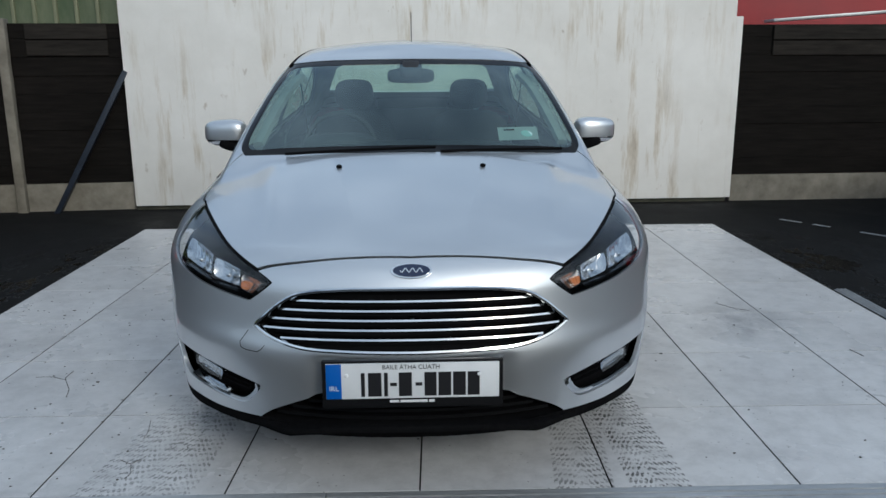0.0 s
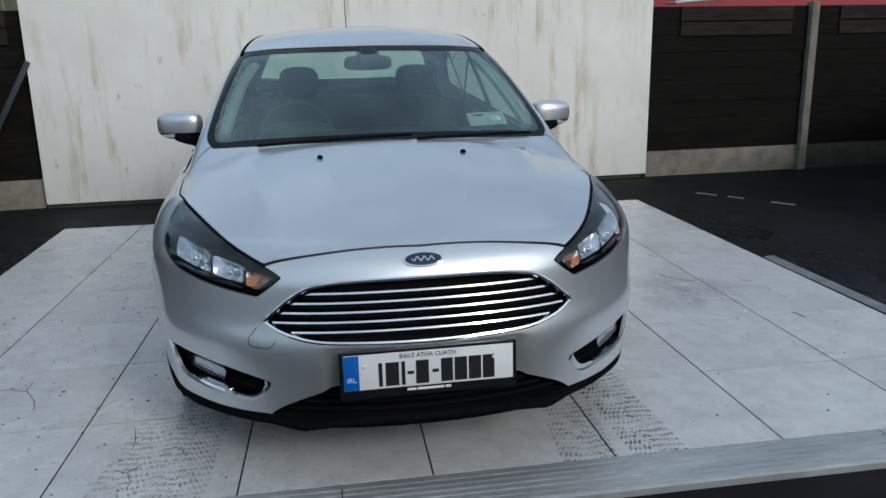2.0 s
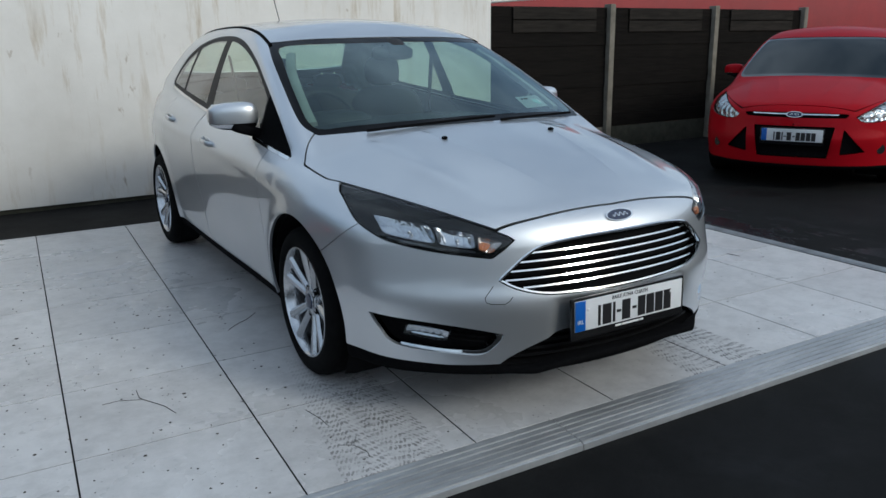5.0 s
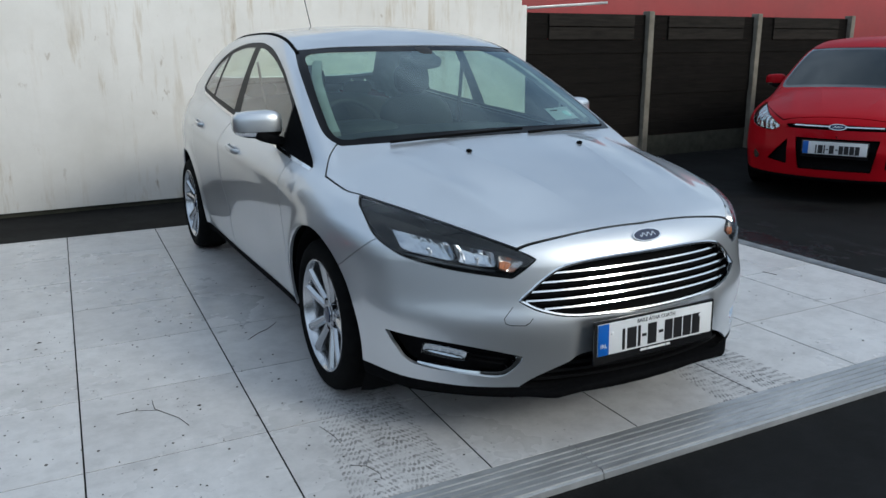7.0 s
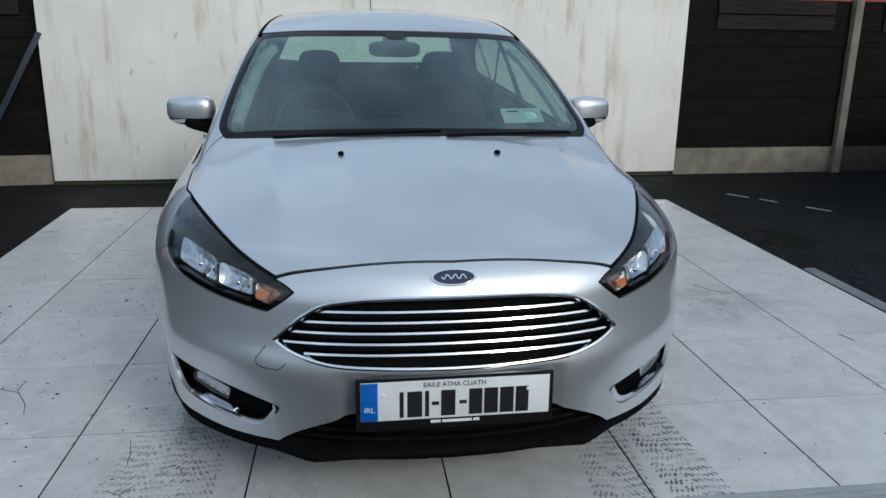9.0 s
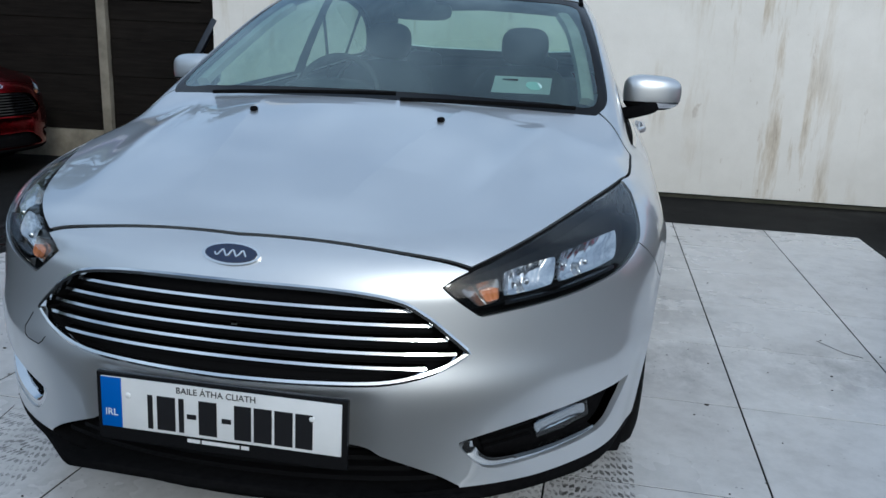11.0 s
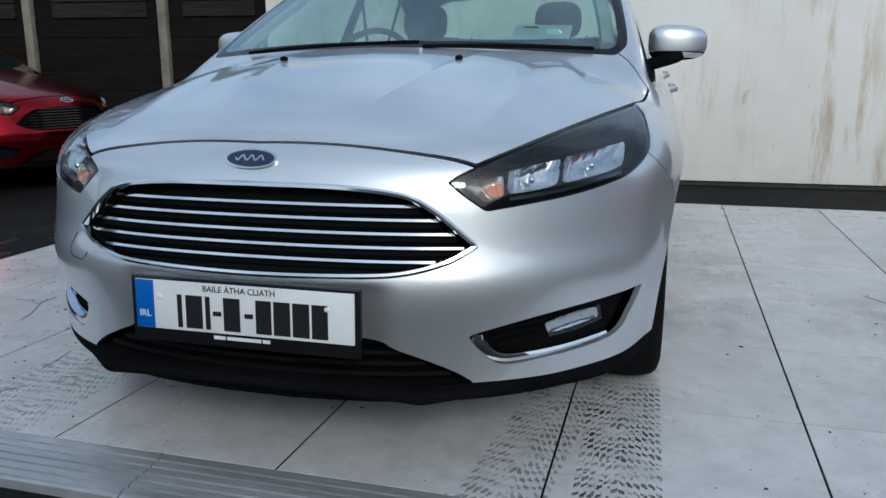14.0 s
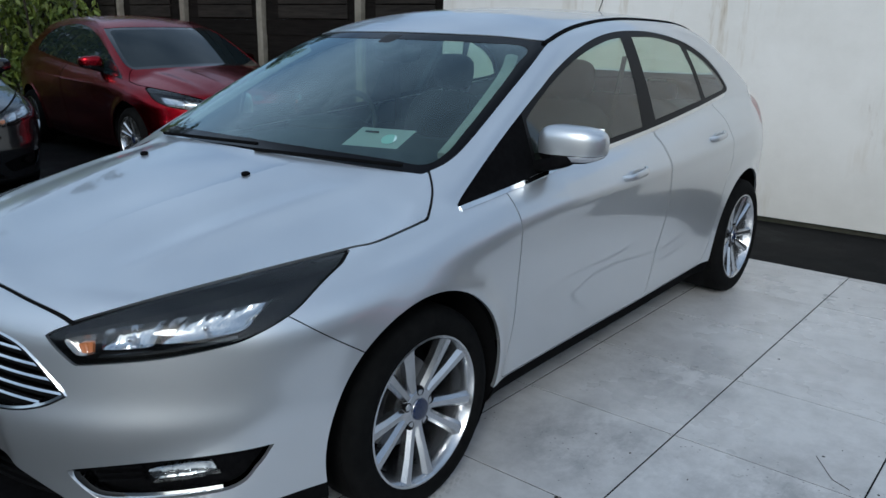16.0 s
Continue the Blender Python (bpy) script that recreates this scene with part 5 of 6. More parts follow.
def tile_stone():
    m = material("white_marble_tile", grey(0.6), 0.25)
    info = node(m, "ShaderNodeObjectInfo")
    geo = node(m, "ShaderNodeNewGeometry")
    shift = node(m, "ShaderNodeVectorMath")
    shift.operation = "MULTIPLY_ADD"
    link(m, info, "Random", shift, 0)
    shift.inputs[1].default_value = (37.0, 19.0, 53.0)
    link(m, geo, "Position", shift, 2)

    def tex(scale, detail, rough, src=shift, out="Vector", stretch=None):
        n = node(m, "ShaderNodeTexNoise", Scale=scale, Detail=detail, Roughness=rough)
        if stretch:
            mp = node(m, "ShaderNodeMapping")
            mp.inputs["Scale"].default_value = stretch
            link(m, src, out, mp, "Vector")
            src, out = mp, "Vector"
        link(m, src, out, n, "Vector")
        return n

    vein = tex(1.5, 9, 0.62)
    grime = tex(9, 9, 0.72, geo, "Position")
    broad = tex(1.1, 5, 0.6, geo, "Position")
    c = ramp(m, vein, "Fac", [(0.30, (0.48, 0.468, 0.462)), (0.48, (0.575, 0.563, 0.557)), (0.7, (0.62, 0.612, 0.606))])
    g = ramp(m, grime, "Fac", [(0.33, grey(0.80)), (0.58, grey(1.0))])
    mx = mixed(m, None, 1.0, (c, "Color"), (g, "Color"), "MULTIPLY")
    tone = ramp(m, info, "Random", [(0.0, grey(0.93)), (1.0, grey(1.03))])
    mx = mixed(m, None, 1.0, (mx, 2), (tone, "Color"), "MULTIPLY")
    # hairline scratches and dark flecks
    speck = node(m, "ShaderNodeTexVoronoi", Scale=34.0)
    link(m, geo, "Position", speck, "Vector")
    dots = ramp(m, speck, "Distance", [(0.0, grey(0.25)), (0.10, grey(0.4)), (0.14, grey(1.0))])
    where = ramp(m, tex(3.0, 4, 0.65, geo, "Position"), "Fac", [(0.50, grey(1.0)), (0.60, grey(0.0))])
    dm = mixed(m, where, "Color", (dots, "Color"), grey(1.0))
    mx = mixed(m, None, 1.0, (mx, 2), (dm, 2), "MULTIPLY")
    # grey scuffs beside the car
    wear = ramp(m, tex(6.0, 8, 0.75, geo, "Position", (1.0, 0.6, 1)), "Fac", [(0.42, grey(0.0)), (0.62, grey(0.75))])
    for place, far in (((1.72, 1.72, 0.0), 0.42), ((1.08, 1.62, 0.0), 0.40), ((1.10, 2.35, 0.0), 0.45)):
        spot = node(m, "ShaderNodeVectorMath")
        spot.operation = "DISTANCE"
        link(m, geo, "Position", spot, 0)
        spot.inputs[1].default_value = place
        reach = node(m, "ShaderNodeMapRange", From_Min=far, From_Max=0.10)
        link(m, spot, "Value", reach, "Value")
        both = mixed(m, None, 1.0, (wear, "Color"), (reach, 0), "MULTIPLY")
        mx = mixed(m, both, 2, (mx, 2), (0.24, 0.24, 0.245))
    # tyre prints where the car was driven on
    xyz = node(m, "ShaderNodeSeparateXYZ")
    link(m, geo, "Position", xyz, 0)

    def maths(op, a, b=None):
        n = node(m, "ShaderNodeMath")
        n.operation = op
        for k, v in enumerate((a, b)):
            if v is None:
                continue
            if isinstance(v, (int, float)):
                n.inputs[k].default_value = v
            else:
                m.node_tree.links.new(v, n.inputs[k])
        return n.outputs[0]

    prints = None
    for centre, lean, weight in ((-0.79, 0.05, 0.65), (-0.99, 0.16, 0.60), (0.83, -0.02, 1.0), (0.57, 0.10, 0.75)):
        off = maths("ABSOLUTE", maths("SUBTRACT", xyz.outputs[0], maths("ADD", centre, maths("MULTIPLY", xyz.outputs[1], lean))))
        band = maths("LESS_THAN", off, 0.098)
        lug = maths("SINE", maths("ADD", maths("MULTIPLY", maths("ADD", xyz.outputs[1], maths("MULTIPLY", grime.outputs[0], 0.10)), 165.0), maths("MULTIPLY", off, 170.0)))
        rows = maths("SINE", maths("MULTIPLY", off, 190.0))
        tread = maths("GREATER_THAN", maths("MULTIPLY", lug, rows), 0.12)
        one = maths("MULTIPLY", maths("MULTIPLY", band, tread), weight)
        prints = one if prints is None else maths("MAXIMUM", prints, one)
    near = node(m, "ShaderNodeMapRange", From_Min=1.25, From_Max=0.65)
    link(m, xyz, 1, near, "Value")
    worn = ramp(m, tex(11.0, 9, 0.78, geo, "Position", (1.2, 0.8, 1)), "Fac", [(0.38, grey(0.0)), (0.54, grey(0.95))])
    broken = ramp(m, tex(38.0, 4, 0.6, geo, "Position"), "Fac", [(0.39, grey(0.0)), (0.50, grey(1.0))])
    prints = maths("MULTIPLY", prints, broken.outputs[0])
    mask = maths("MULTIPLY", prints, maths("MULTIPLY", near.outputs[0], worn.outputs[0]))
    fin = node(m, "ShaderNodeMix")
    fin.data_type = "RGBA"
    m.node_tree.links.new(mask, fin.inputs[0])
    m.node_tree.links.new(mx.outputs[2], fin.inputs[6])
    fin.inputs[7].default_value = (0.030, 0.026, 0.022, 1)
    link(m, fin, 2, bsdf(m), "Base Color")
    r = ramp(m, broad, "Fac", [(0.35, grey(0.38)), (0.7, grey(0.20))])
    link(m, r, "Color", bsdf(m), "Roughness")
    bumped(m, grime, "Fac", 0.05, 0.002)
    return m


def render_wall():
    m = material("white_render", grey(0.7), 0.8)
    n = noisy(m, 0.9, 8, 0.65, (1, 1, 1))
    streak = noisy(m, 2.2, 8, 0.7, (3.0, 1, 0.35))
    fine = noisy(m, 60, 6, 0.6)
    c = ramp(m, n, "Fac", [(0.3, (0.66, 0.635, 0.59)), (0.6, (0.775, 0.75, 0.71))])
    s = ramp(m, streak, "Fac", [(0.52, grey(1.0)), (0.62, (0.78, 0.725, 0.64)), (0.74, (0.44, 0.375, 0.30))])
    patch = ramp(m, noisy(m, 0.7, 4, 0.5), "Fac", [(0.45, grey(0.0)), (0.6, grey(1.0))])
    spots = ramp(m, noisy(m, 9, 5, 0.6, (1, 1, 0.45)), "Fac", [(0.66, grey(1.0)), (0.72, (0.50, 0.42, 0.33))])
    s = mixed(m, None, 1.0, (s, "Color"), (spots, "Color"), "MULTIPLY")
    dm = mixed(m, patch, "Color", grey(1.0), (s, 2))
    mx = mixed(m, None, 1.0, (c, "Color"), (dm, 2), "MULTIPLY")
    link(m, mx, 2, bsdf(m), "Base Color")
    bumped(m, fine, "Fac", 0.25, 0.004)
    return m


ASPHALT, MARBLE, RENDERED = asphalt(), tile_stone(), render_wall()
JOINT = varied("dark_joint", (0.008, 0.008, 0.008), (0.02, 0.02, 0.019), 40, (0.85, 0.95), spec=0.1)
ALUMINIUM = varied("ribbed_aluminium", (0.42, 0.43, 0.44), (0.55, 0.56, 0.57), 14, (0.35, 0.5), 0.6, 0.1, 0.002, (1, 6, 1))
CONCRETE = varied("stained_concrete", (0.14, 0.125, 0.095), (0.26, 0.235, 0.19), 7, (0.85, 0.95), 0, 0.4, 0.006)
BOARD = varied("dark_fence_board", (0.006, 0.0053, 0.0047), (0.015, 0.0128, 0.0112), 9, (0.6, 0.85), 0, 0.4, 0.004, (0.4, 1, 4), spec=0.05)
PALEBOARD = varied("weathered_board", (0.015, 0.0132, 0.0115), (0.036, 0.031, 0.026), 9, (0.7, 0.9), 0, 0.4, 0.004, (0.4, 1, 4), spec=0.08)
MOSS = varied("mossy_kerb", (0.022, 0.026, 0.014), (0.06, 0.055, 0.04), 10, (0.85, 0.95), 0, 0.4, 0.006)
REDCLAD = varied("red_cladding", (0.25, 0.005, 0.008), (0.31, 0.008, 0.011), 3, (0.4, 0.55), 0, 0.05, 0.004)
GREENCLAD = varied("green_sheeting", (0.075, 0.105, 0.055), (0.165, 0.18, 0.11), 5, (0.55, 0.75), 0.1, 0.1, 0.004, (1, 1, 0.3))
ROOFSHEET = varied("grey_roof_sheet", (0.22, 0.24, 0.24), (0.34, 0.36, 0.35), 4, (0.5, 0.7), 0.1, 0.2, 0.01)
PURPLE = varied("purple_banner", (0.115, 0.075, 0.22), (0.14, 0.09, 0.26), 6, (0.5, 0.6), 0, 0.05, 0.002)
BANNERWHITE = material("banner_white", (0.62, 0.62, 0.62), 0.6)
BLUESTEEL = varied("dark_blue_steel", (0.012, 0.017, 0.030), (0.02, 0.028, 0.045), 12, (0.4, 0.6), 0.2, 0.1, 0.002)
LEAF = varied("green_leaf", (0.070, 0.115, 0.014), (0.20, 0.235, 0.03), 3, (0.45, 0.65), 0, 0)
DARKLEAF = varied("dark_leaf", (0.018, 0.035, 0.014), (0.045, 0.07, 0.025), 3, (0.5, 0.7), 0, 0)
DARKLITTER = varied("leaf_crumb", (0.02, 0.016, 0.012), (0.06, 0.045, 0.03), 30, (0.8, 0.95), 0, 0)
BARK = varied("bark", (0.05, 0.04, 0.03), (0.10, 0.08, 0.06), 14, (0.8, 0.95), 0, 0.5, 0.01)


def slab(name, size, centre, mat, label="", category="", kind="structure", bevel=0.004):
    bm = bmesh.new()
    box(bm, size, Matrix.Translation(centre), bevel)
    return tagged(obj(name, bm, mat, None, label, 30), label, category, "", kind)


bm = bmesh.new()
bmesh.ops.create_grid(bm, x_segments=4, y_segments=4, size=400, matrix=Matrix.Translation((0, 0, GROUND)))
tagged(obj("ground", bm, ASPHALT), "dark worn asphalt yard with damp patches", "ground", "", "structure")

# display stand
X0, X1, Y0, Y1 = -2.30, 2.545, TY, 4.32
stand = slab("pavement", (X1 - X0 - 0.006, Y1 - Y0 - 0.006, 0.090), ((X0 + X1) / 2, (Y0 + Y1) / 2, -0.0467), JOINT, "low display stand paved with white marble tiles", "display stand")


def joint_x(i, y):
    """Where the joint before column i runs: the columns were laid a little out of square."""
    x = TX + i * TILEX
    if x <= X0:
        return X0
    if x >= X1:
        return X1
    return x + (0.030 if i < 0 else 0.015 if i == 0 else 0.004) * (y - 0.75)


for i in range(-5, 6):
    for j in range(0, 9):
        b0, b1 = max(TY + j * TILEY, Y0), min(TY + (j + 1) * TILEY, Y1)
        if joint_x(i + 1, Y0) - joint_x(i, Y0) < 0.03 or b1 - b0 < 0.03:
            continue
        b0, b1 = b0 + 0.0023, b1 - 0.0023
        around = [(joint_x(i, b0) + 0.003, b0), (joint_x(i + 1, b0) - 0.003, b0), (joint_x(i + 1, b1) - 0.003, b1), (joint_x(i, b1) + 0.003, b1)]
        cx, cy = sum(p[0] for p in around) / 4, sum(p[1] for p in around) / 4
        bm = bmesh.new()
        rings = [[bm.verts.new((x - cx - math.copysign(e, x - cx), y - cy - math.copysign(e, y - cy), z)) for x, y in around] for z, e in ((-0.009, 0.0), (0.0083, 0.0), (0.009, 0.0007))]
        for r0, r1 in zip(rings, rings[1:]):
            for q in range(4):
                bm.faces.new((r0[q], r0[(q + 1) % 4], r1[(q + 1) % 4], r1[q]))
        bm.faces.new(rings[0][::-1])
        bm.faces.new(rings[-1])
        ob = obj("tile", bm, MARBLE, stand)
        ob.location = (cx, cy, -0.009)
# ribbed nosing along the front edge
for n, (a0, a1) in enumerate(((X0, -0.259), (-0.255, 1.65), (1.654, X1))):
    bm = bmesh.new()
    prof = [(0.066, -0.09), (0.066, 0.001)]
    for k in range(6):
        y = 0.060 - k * 0.0285
        z = 0.001 - 0.0018 * k
        prof += [(y, z), (y - 0.019, z - 0.002), (y - 0.020, z - 0.007), (y - 0.026, z - 0.008)]
    prof += [(-0.112, -0.018), (-0.114, -0.046), (-0.010, -0.048), (-0.010, -0.10)]
    rows = [[bm.verts.new((x, yy, zz)) for yy, zz in prof] for x in (a0, a1)]
    for q in range(len(prof)):
        bm.faces.new((rows[0][q], rows[0][(q + 1) % len(prof)], rows[1][(q + 1) % len(prof)], rows[1][q]))
    bm.faces.new(rows[0][::-1])
    bm.faces.new(rows[1])
    bmesh.ops.recalc_face_normals(bm, faces=bm.faces[:])
    tagged(obj("trim", bm, ALUMINIUM), "grey ribbed nosing on the stand's front edge", "edge trim", "", "structure")

# white wall, a little out of square with the stand
WALL_AT = pose(-2.775, 5.453, 0, 0, 0, 1.96)
bm = bmesh.new()
box(bm, (5.900, 0.22, 2.75), WALL_AT @ Matrix.Translation((2.950, 0.11, 1.375)), 0.01)
box(bm, (0.074, 0.20, 1.785), WALL_AT @ Matrix.Translation((5.937, 0.11, 0.893)), 0.008)
tagged(obj("wall_north", bm, RENDERED, None, "", 30), "tall white rendered wall with rusty streaks", "wall", "", "structure")
bm = bmesh.new()
box(bm, (5.93, 0.17, 0.10), WALL_AT @ Matrix.Translation((2.965, 0.11, -0.052)), 0.004)
tagged(obj("wall_base", bm, MOSS, None, "", 30), "dark mossy base of the white wall", "wall base", "", "structure")


def concrete_fence(x0, y0, x1, y1, posts, top, mat, name):
    """Stacked boards between concrete posts on a line."""
    d = Vector((x1 - x0, y1 - y0, 0))
    total = d.length
    d.normalize()
    rz = math.degrees(math.atan2(d.y, d.x))
    f = thing(name, pose(x0, y0, 0, 0, 0, rz), "dark stacked-board fence between concrete posts", "fence", "", "structure")
    cuts = sorted([0.0, *posts, total])
    for a, b in zip(cuts, cuts[1:]):
        z = GROUND + 0.275
        bm = bmesh.new()
        box(bm, (b - a, 0.05, 0.40), Matrix.Translation(((a + b) / 2, 0, GROUND + 0.07)), 0.006)
        part("gravel_board", bm, CONCRETE if a < 0.1 or "west" in name else MOSS, f, "stained concrete gravel board")
        n = 0
        while z < top - 0.05:
            hh = min(0.17, top - z)
            bm = bmesh.new()
            box(bm, (b - a, 0.045, hh - 0.0004), Matrix.Translation(((a + b) / 2, 0.004 * ((n % 3) - 1), z + hh / 2)), 0.003, 1)
            part("board", bm, mat, f)
            z += hh
            n += 1
        if b - a > 0.9:
            for q in (0.07, 0.22):
                bm = bmesh.new()
                box(bm, ((b - a) * 0.70, 0.016, 0.138), Matrix.Translation(((a + b) / 2 + 0.04, -0.036, top - q - 0.005)), 0.003, 1)
                part("rail_board", bm, PALEBOARD, f, "weathered board")
    for a in posts:
        bm = bmesh.new()
        box(bm, (0.088, 0.12, top - GROUND + 0.08), Matrix.Translation((a, -0.03, (top + GROUND) / 2)), 0.012)
        part("post", bm, CONCRETE, f, "pale concrete post")
    return f


concrete_fence(3.20, 5.72, 9.06, 5.955, (1.84, 3.80, 5.82), 1.71, BOARD, "wall_fence_east")
concrete_fence(-6.62, 5.12, -2.80, 5.55, (0.06, 1.37, 2.80), 1.735, BOARD, "wall_fence_west")
concrete_fence(-13.8, 5.90, -6.66, 5.10, (0.4, 2.1, 3.8, 5.5), 1.735, BOARD, "wall_fence_far_west")
# leaning steel brace beside the white wall
bm = bmesh.new()
box(bm, (0.11, 0.05, 1.56), look((-3.50, 5.36, -0.05), (-2.775, 5.50, 1.28)) @ pose(0, 0, -0.76, 0, 0, 0), 0.006)
tagged(obj("wall_brace", bm, BLUESTEEL, None, "", 30), "dark steel brace leaning against the wall", "brace", "", "structure")

# red building behind the east fence
bm = bmesh.new()
box(bm, (22, 0.3, 2.74), Matrix.Translation((14.5, 9.0, 1.33)), 0.02)
tagged(obj("wall_red", bm, REDCLAD, None, "", 30), "plain red clad building behind the fence", "building", "", "structure")
bm = bmesh.new()
box(bm, (1.45, 0.30, 0.035), Matrix.Translation((4.95, 7.5, 1.885)) @ pose(0, 0, 0, 0, -4.0, 0), 0.006)
tagged(obj("wall_red_trim", bm, ALUMINIUM, None, "", 30), "pale sloping flashing below the red cladding", "flashing", "", "structure")
# worn painted line on the asphalt
for (xa, ya), (xb, yb) in (((3.28, 4.68), (3.40, 4.52)), ((3.47, 4.44), (3.55, 4.31)), ((3.70, 4.10), (3.82, 3.93))):
    bm = bmesh.new()
    dx, dy = xb - xa, yb - ya
    ll = math.hypot(dx, dy)
    box(bm, (ll, 0.035, 0.003), Matrix.Translation(((xa + xb) / 2, (ya + yb) / 2, GROUND + 0.002)) @ pose(0, 0, 0, 0, 0, math.degrees(math.atan2(dy, dx))))
    tagged(obj("road_marking", bm, ALUMINIUM), "worn pale painted line on the asphalt", "road marking", "", "structure")
# metal edge strip on the stand's east side
bm = bmesh.new()
box(bm, (0.082, 2.24, 0.10), Matrix.Translation((X1 + 0.043, 1.19, -0.052)), 0.006)
for q in range(3):
    box(bm, (0.012, 2.23, 0.006), Matrix.Translation((X1 + 0.020 + 0.023 * q, 1.19, 0.0005)), 0.002)
tagged(obj("trim", bm, ALUMINIUM, None, "", 30), "grey metal strip along the stand's side edge", "edge trim", "", "structure")


# unseen plain walls, added to close the yard and fill the car's reflections
UNSEENWALL = varied("grey_yard_wall", (0.26, 0.26, 0.255), (0.36, 0.355, 0.345), 2, (0.8, 0.95), 0, 0.2, 0.006)
slab("wall_south", (29.0, 0.25, 3.2), (-1.0, -17.0, GROUND + 1.6), UNSEENWALL, "plain grey unseen wall, added for the car to reflect", "wall")
slab("wall_east", (0.25, 22.0, 2.9), (13.6, -5.9, GROUND + 1.45), UNSEENWALL, "plain grey unseen wall, added for the car to reflect", "wall")


def green_shed():
    """A shed of ribbed green sheets with a pitched roof."""
    s = thing("shed", pose(-10.4, 10.0, 0), "green ribbed metal shed behind the fence", "shed")
    bm = bmesh.new()
    box(bm, (9, 0.1, 3.4), Matrix.Translation((4.5, 0.1, 1.55)))
    part("wall", bm, GREENCLAD, s, "green sheet wall")
    bm = bmesh.new()
    box(bm, (0.1, 6, 3.4), Matrix.Translation((0.0, 3.1, 1.55)))
    part("wall", bm, GREENCLAD, s, "green sheet wall")
    for i in range(30):
        bm = bmesh.new()
        box(bm, (0.055, 0.05, 3.4), Matrix.Translation((0.06 + 0.31 * i, 0.03, 1.55)), 0.012)
        part("rib", bm, PALEGREEN, s, "pale rib")
    bm = bmesh.new()
    box(bm, (9.6, 7.0, 0.10), Matrix.Translation((4.6, 3.0, 3.95)) @ pose(0, 0, 0, 11, 0, 0))
    part("roof", bm, ROOFSHEET, s, "grey sheet roof")
    bm = bmesh.new()
    box(bm, (9.6, 0.14, 0.12), Matrix.Translation((4.6, -0.36, 3.24)), 0.03)
    part("gutter", bm, GREENCLAD, s, "green gutter")
    return s


PALEGREEN = varied("pale_green_rib", (0.16, 0.17, 0.10), (0.24, 0.24, 0.15), 5, (0.55, 0.75), 0.1, 0.1, 0.004, (1, 1, 0.3))
shed = green_shed()
banner = thing("banner", pose(-8.24, 9.94, 2.87), "purple banner with white words on the green shed", "banner")
bm = bmesh.new()
box(bm, (2.70, 0.03, 0.47), Matrix(), 0.004)
part("sheet", bm, PURPLE, banner)
lettering("lettering", "Strong together.", 0.37, pose(0, -0.02, -0.06, 90, 0, 0), BANNERWHITE, banner, 0.004)
# ---------- cars ----------
wheel = make_wheel()
silver_saloon(pose(0.026, 0, 0, 0, 0, 0.72), wheel)
for at, mat, label, style in (
    (pose(4.46, 2.61, GROUND, 0, 0, -62), RED, "bright red hatchback parked on the asphalt by the fence", "early"),
    (pose(-3.90, 4.13, GROUND, 0, 0, 85), CANDY, "dark candy red hatchback parked by the dark fence", "late"),
    (pose(-4.11, 1.37, GROUND, 0, 0, 82), BLACKPAINT, "black hatchback parked beside the dark red car", "late"),
):
    add_wheels(parked_hatch(at, mat, label, style), wheel)
for o in (wheel, *wheel.children_recursive):
    bpy.data.objects.remove(o)
# ---------- planting ----------
def leaves(bm, centre, radius, count, size, rng, flat=1.0):
    """Scatter folded leaves in a lump round a centre."""
    for _ in range(count):
        d = Vector((rng.gauss(0, 1), rng.gauss(0, 1), rng.gauss(0, 1)))
        d.normalize()
        p = Vector(centre) + Vector((d.x, d.y, d.z * flat)) * radius * rng.uniform(0.45, 1.0)
        m = Euler((rng.uniform(0, 6.3), rng.uniform(0, 6.3), rng.uniform(0, 6.3))).to_matrix()
        s = size * rng.uniform(0.6, 1.3)
        a, b, c, e = (bm.verts.new(p + m @ Vector(q) * s) for q in ((-1, 0, 0), (0, -0.45, 0.12), (1, 0, 0), (0, 0.45, 0.12)))
        bm.faces.new((a, b, c))
        bm.faces.new((a, c, e))


def limb(bm, a, b, r0, r1, n=7):
    d = (b - a).normalized()
    u = d.orthogonal().normalized()
    v = d.cross(u)
    r = [[bm.verts.new(p + (u * math.cos(t) + v * math.sin(t)) * rad) for t in np.linspace(0, 2 * math.pi, n, endpoint=False)] for p, rad in ((a, r0), (b, r1))]
    for i in range(n):
        bm.faces.new((r[0][i], r[0][(i + 1) % n], r[1][(i + 1) % n], r[1][i]))


def tree(x, y, height, spread, seed, mat):
    rng = random.Random(seed)
    t = thing("tree", pose(x, y, GROUND), "leafy tree behind the yard fence", "tree")
    wood, crown = bmesh.new(), bmesh.new()
    top = Vector((rng.uniform(-0.3, 0.3), rng.uniform(-0.3, 0.3), height * 0.8))
    limb(wood, Vector((0, 0, 0)), top * 0.5, 0.17, 0.11)
    limb(wood, top * 0.5, top, 0.11, 0.04)
    for i in range(26):
        h = rng.uniform(0.28, 0.98)
        a = top * h
        ang = rng.uniform(0, 6.3)
        reach = spread * (1.15 - 0.6 * h) * rng.uniform(0.5, 1.0)
        b = a + Vector((math.cos(ang) * reach, math.sin(ang) * reach, rng.uniform(0.2, 0.9)))
        limb(wood, a, b, 0.045, 0.012, 5)
        for q in (0.55, 0.8, 1.0):
            leaves(crown, a.lerp(b, q), rng.uniform(0.28, 0.6), 70, 0.085, rng, 0.8)
    part("trunk", wood, BARK, t, "", 60)
    part("crown", crown, mat, t)


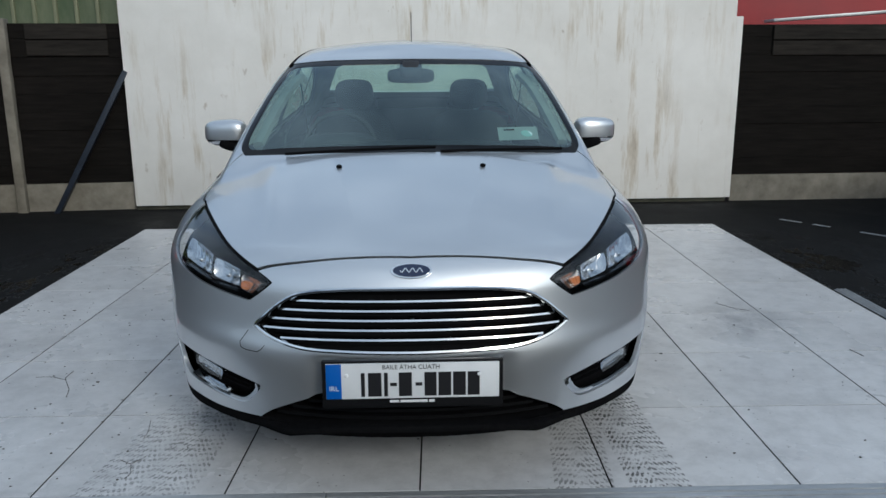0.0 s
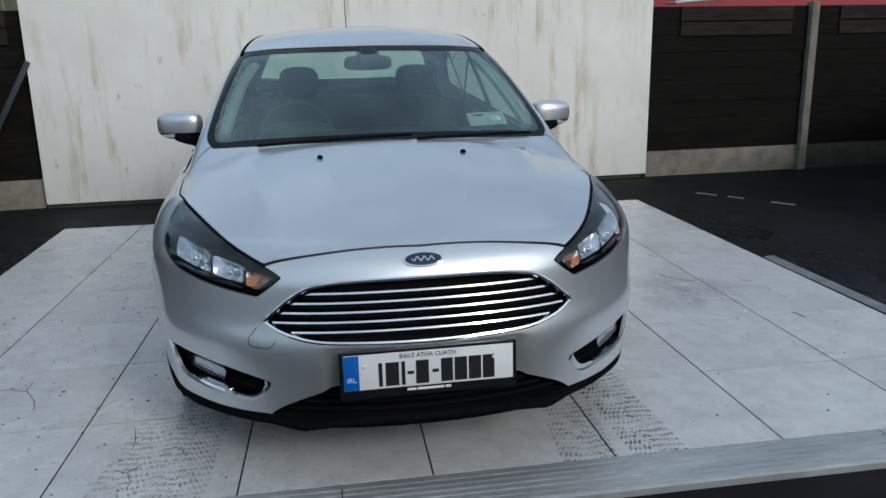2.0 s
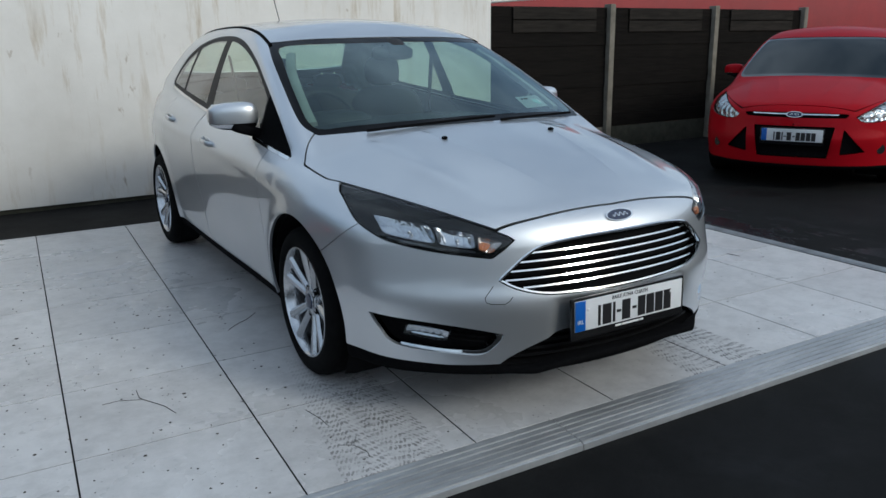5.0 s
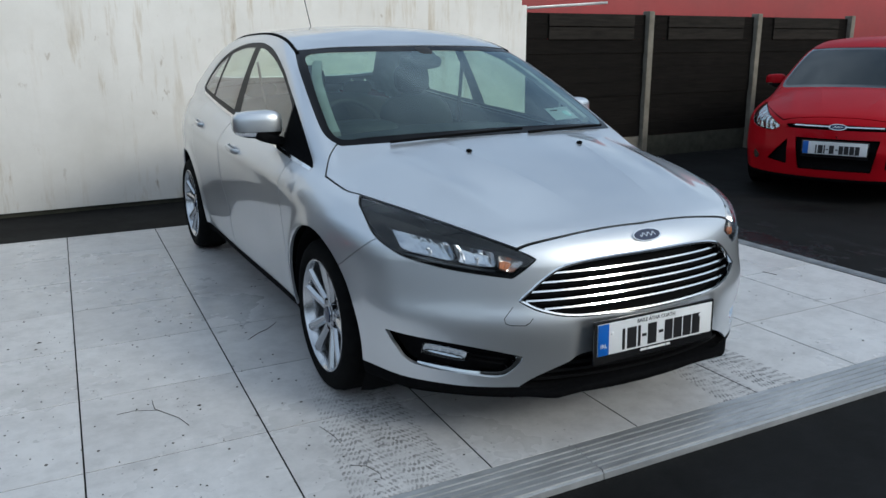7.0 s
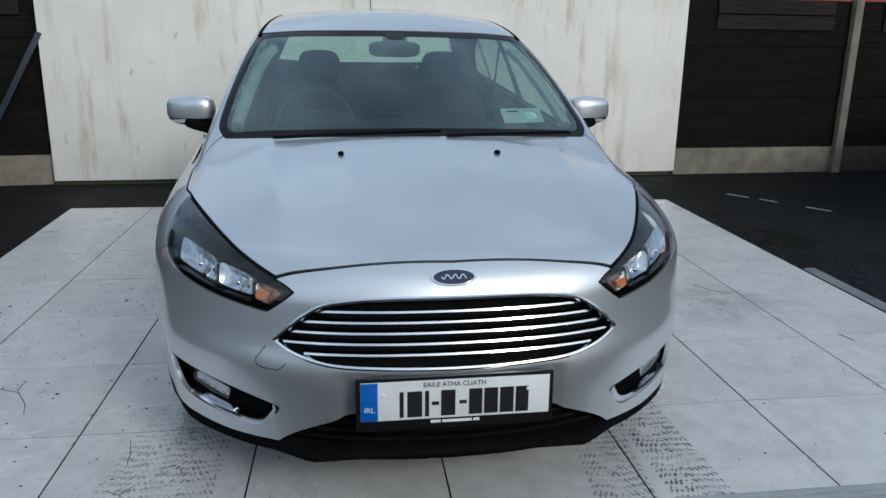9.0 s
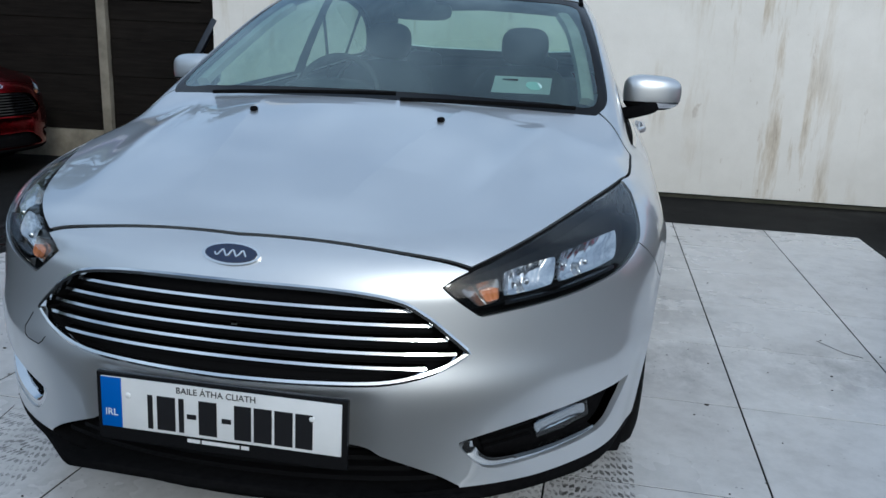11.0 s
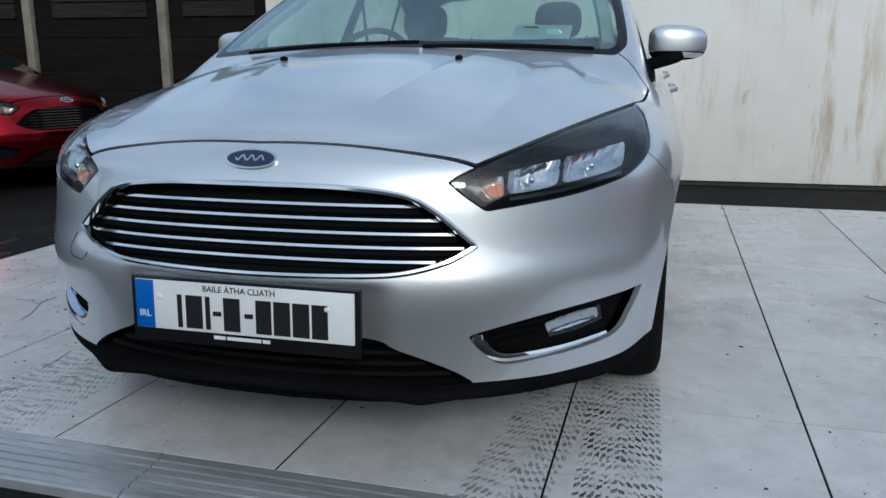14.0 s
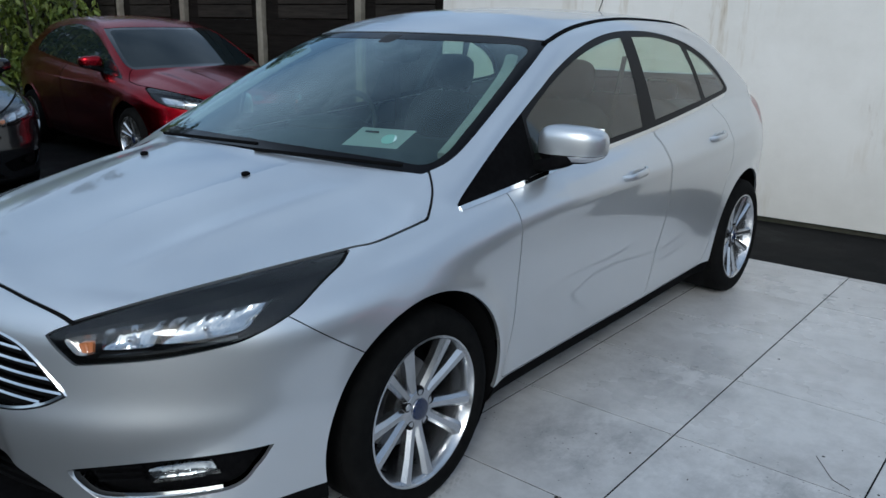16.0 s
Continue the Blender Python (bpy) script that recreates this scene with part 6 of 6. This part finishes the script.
tree(-12.3, 12.6, 7.5, 2.2, 3, DARKLEAF)
tree(-14.6, 10.8, 6.8, 2.0, 4, DARKLEAF)
tree(-9.6, 17.5, 8.5, 2.6, 5, DARKLEAF)
tree(-16.5, 14.5, 8.0, 2.4, 6, DARKLEAF)
tree(-14.6, 5.6, 7.0, 2.3, 7, DARKLEAF)
tree(-14.9, 1.6, 7.4, 2.4, 8, DARKLEAF)
tree(-14.2, -2.4, 6.8, 2.3, 9, DARKLEAF)
rng = random.Random(11)
hedge = thing("hedge", pose(-10.9, 4.5, GROUND), "broad-leaved green hedge beside the fence", "hedge")
bm = bmesh.new()
for _ in range(430):
    c = (rng.uniform(-2.8, 2.3), rng.uniform(-2.2, 0.6), rng.uniform(0.2, 2.5))
    leaves(bm, c, 0.38, 44, 0.058, rng)
for _ in range(230):
    leaves(bm, (rng.uniform(0.6, 3.3), rng.uniform(1.2, 2.0), rng.uniform(0.3, 2.7)), 0.38, 44, 0.058, rng)
part("foliage", bm, LEAF, hedge)
for _ in range(14):
    bm = bmesh.new()
    a = Vector((rng.uniform(-2, 1.8), rng.uniform(-2, 0.4), 0))
    limb(bm, a, a + Vector((rng.uniform(-0.3, 0.3), rng.uniform(-0.3, 0.3), 2.3)), 0.03, 0.01, 5)
    part("stem", bm, BARK, hedge, "", 60)

# ---------- litter on the stand ----------
bm = bmesh.new()
rng = random.Random(5)
for _ in range(340):
    left = rng.random() < 0.7
    x = rng.uniform(-2.25, -0.95) if left else rng.uniform(-0.9, 2.5)
    y = rng.betavariate(1.1, 2.2) * 4.1 + 0.1
    s = rng.uniform(0.0018, 0.0060) * (1.6 if rng.random() < 0.06 else 1)
    a = rng.uniform(0, 6.3)
    pts = [(math.cos(a + q) * s * rng.uniform(0.6, 1.3), math.sin(a + q) * s * rng.uniform(0.5, 1.1)) for q in (0, 1.3, 2.6, 3.9, 5.2)]
    low = [bm.verts.new((x + u, y + v, 0.0006)) for u, v in pts]
    high = [bm.verts.new((x + u * 0.7, y + v * 0.7, 0.0028)) for u, v in pts]
    bm.faces.new(high)
    for i in range(5):
        bm.faces.new((low[i], low[(i + 1) % 5], high[(i + 1) % 5], high[i]))
tagged(obj("leaf_litter", bm, DARKLITTER), "dark scattered leaf crumbs on the white tiles", "litter", "", "stuff")


def twig(points, r, name="twig"):
    pts = [Vector((x, y, r + 0.0008)) for x, y in points]
    tagged(obj(name, tubeline(pts, r, 5), DARKLITTER, None, "", 60), "thin dark twig lying on the tiles", "twig", "twigs on the stand")


twig([(-1.02, 1.62), (-0.95, 1.69), (-0.90, 1.72), (-0.83, 1.80)], 0.0012)
twig([(-1.523, 1.14), (-1.525, 1.06), (-1.517, 1.04), (-1.453, 0.93), (-1.43, 0.85)], 0.0012)
twig([(-1.51, 1.035), (-1.60, 1.075), (-1.66, 1.07)], 0.0008)
twig([(-1.002, 0.615), (-0.98, 0.52), (-0.978, 0.46)], 0.0009)
twig([(-1.003, 0.303), (-0.955, 0.273), (-0.933, 0.204), (-0.941, 0.174)], 0.0009)
twig([(-0.955, 0.273), (-0.92, 0.33)], 0.0007)
twig([(1.72, 2.05), (1.80, 1.93), (1.86, 1.90)], 0.0010)
twig([(2.09, 1.277), (2.11, 1.19)], 0.0016)
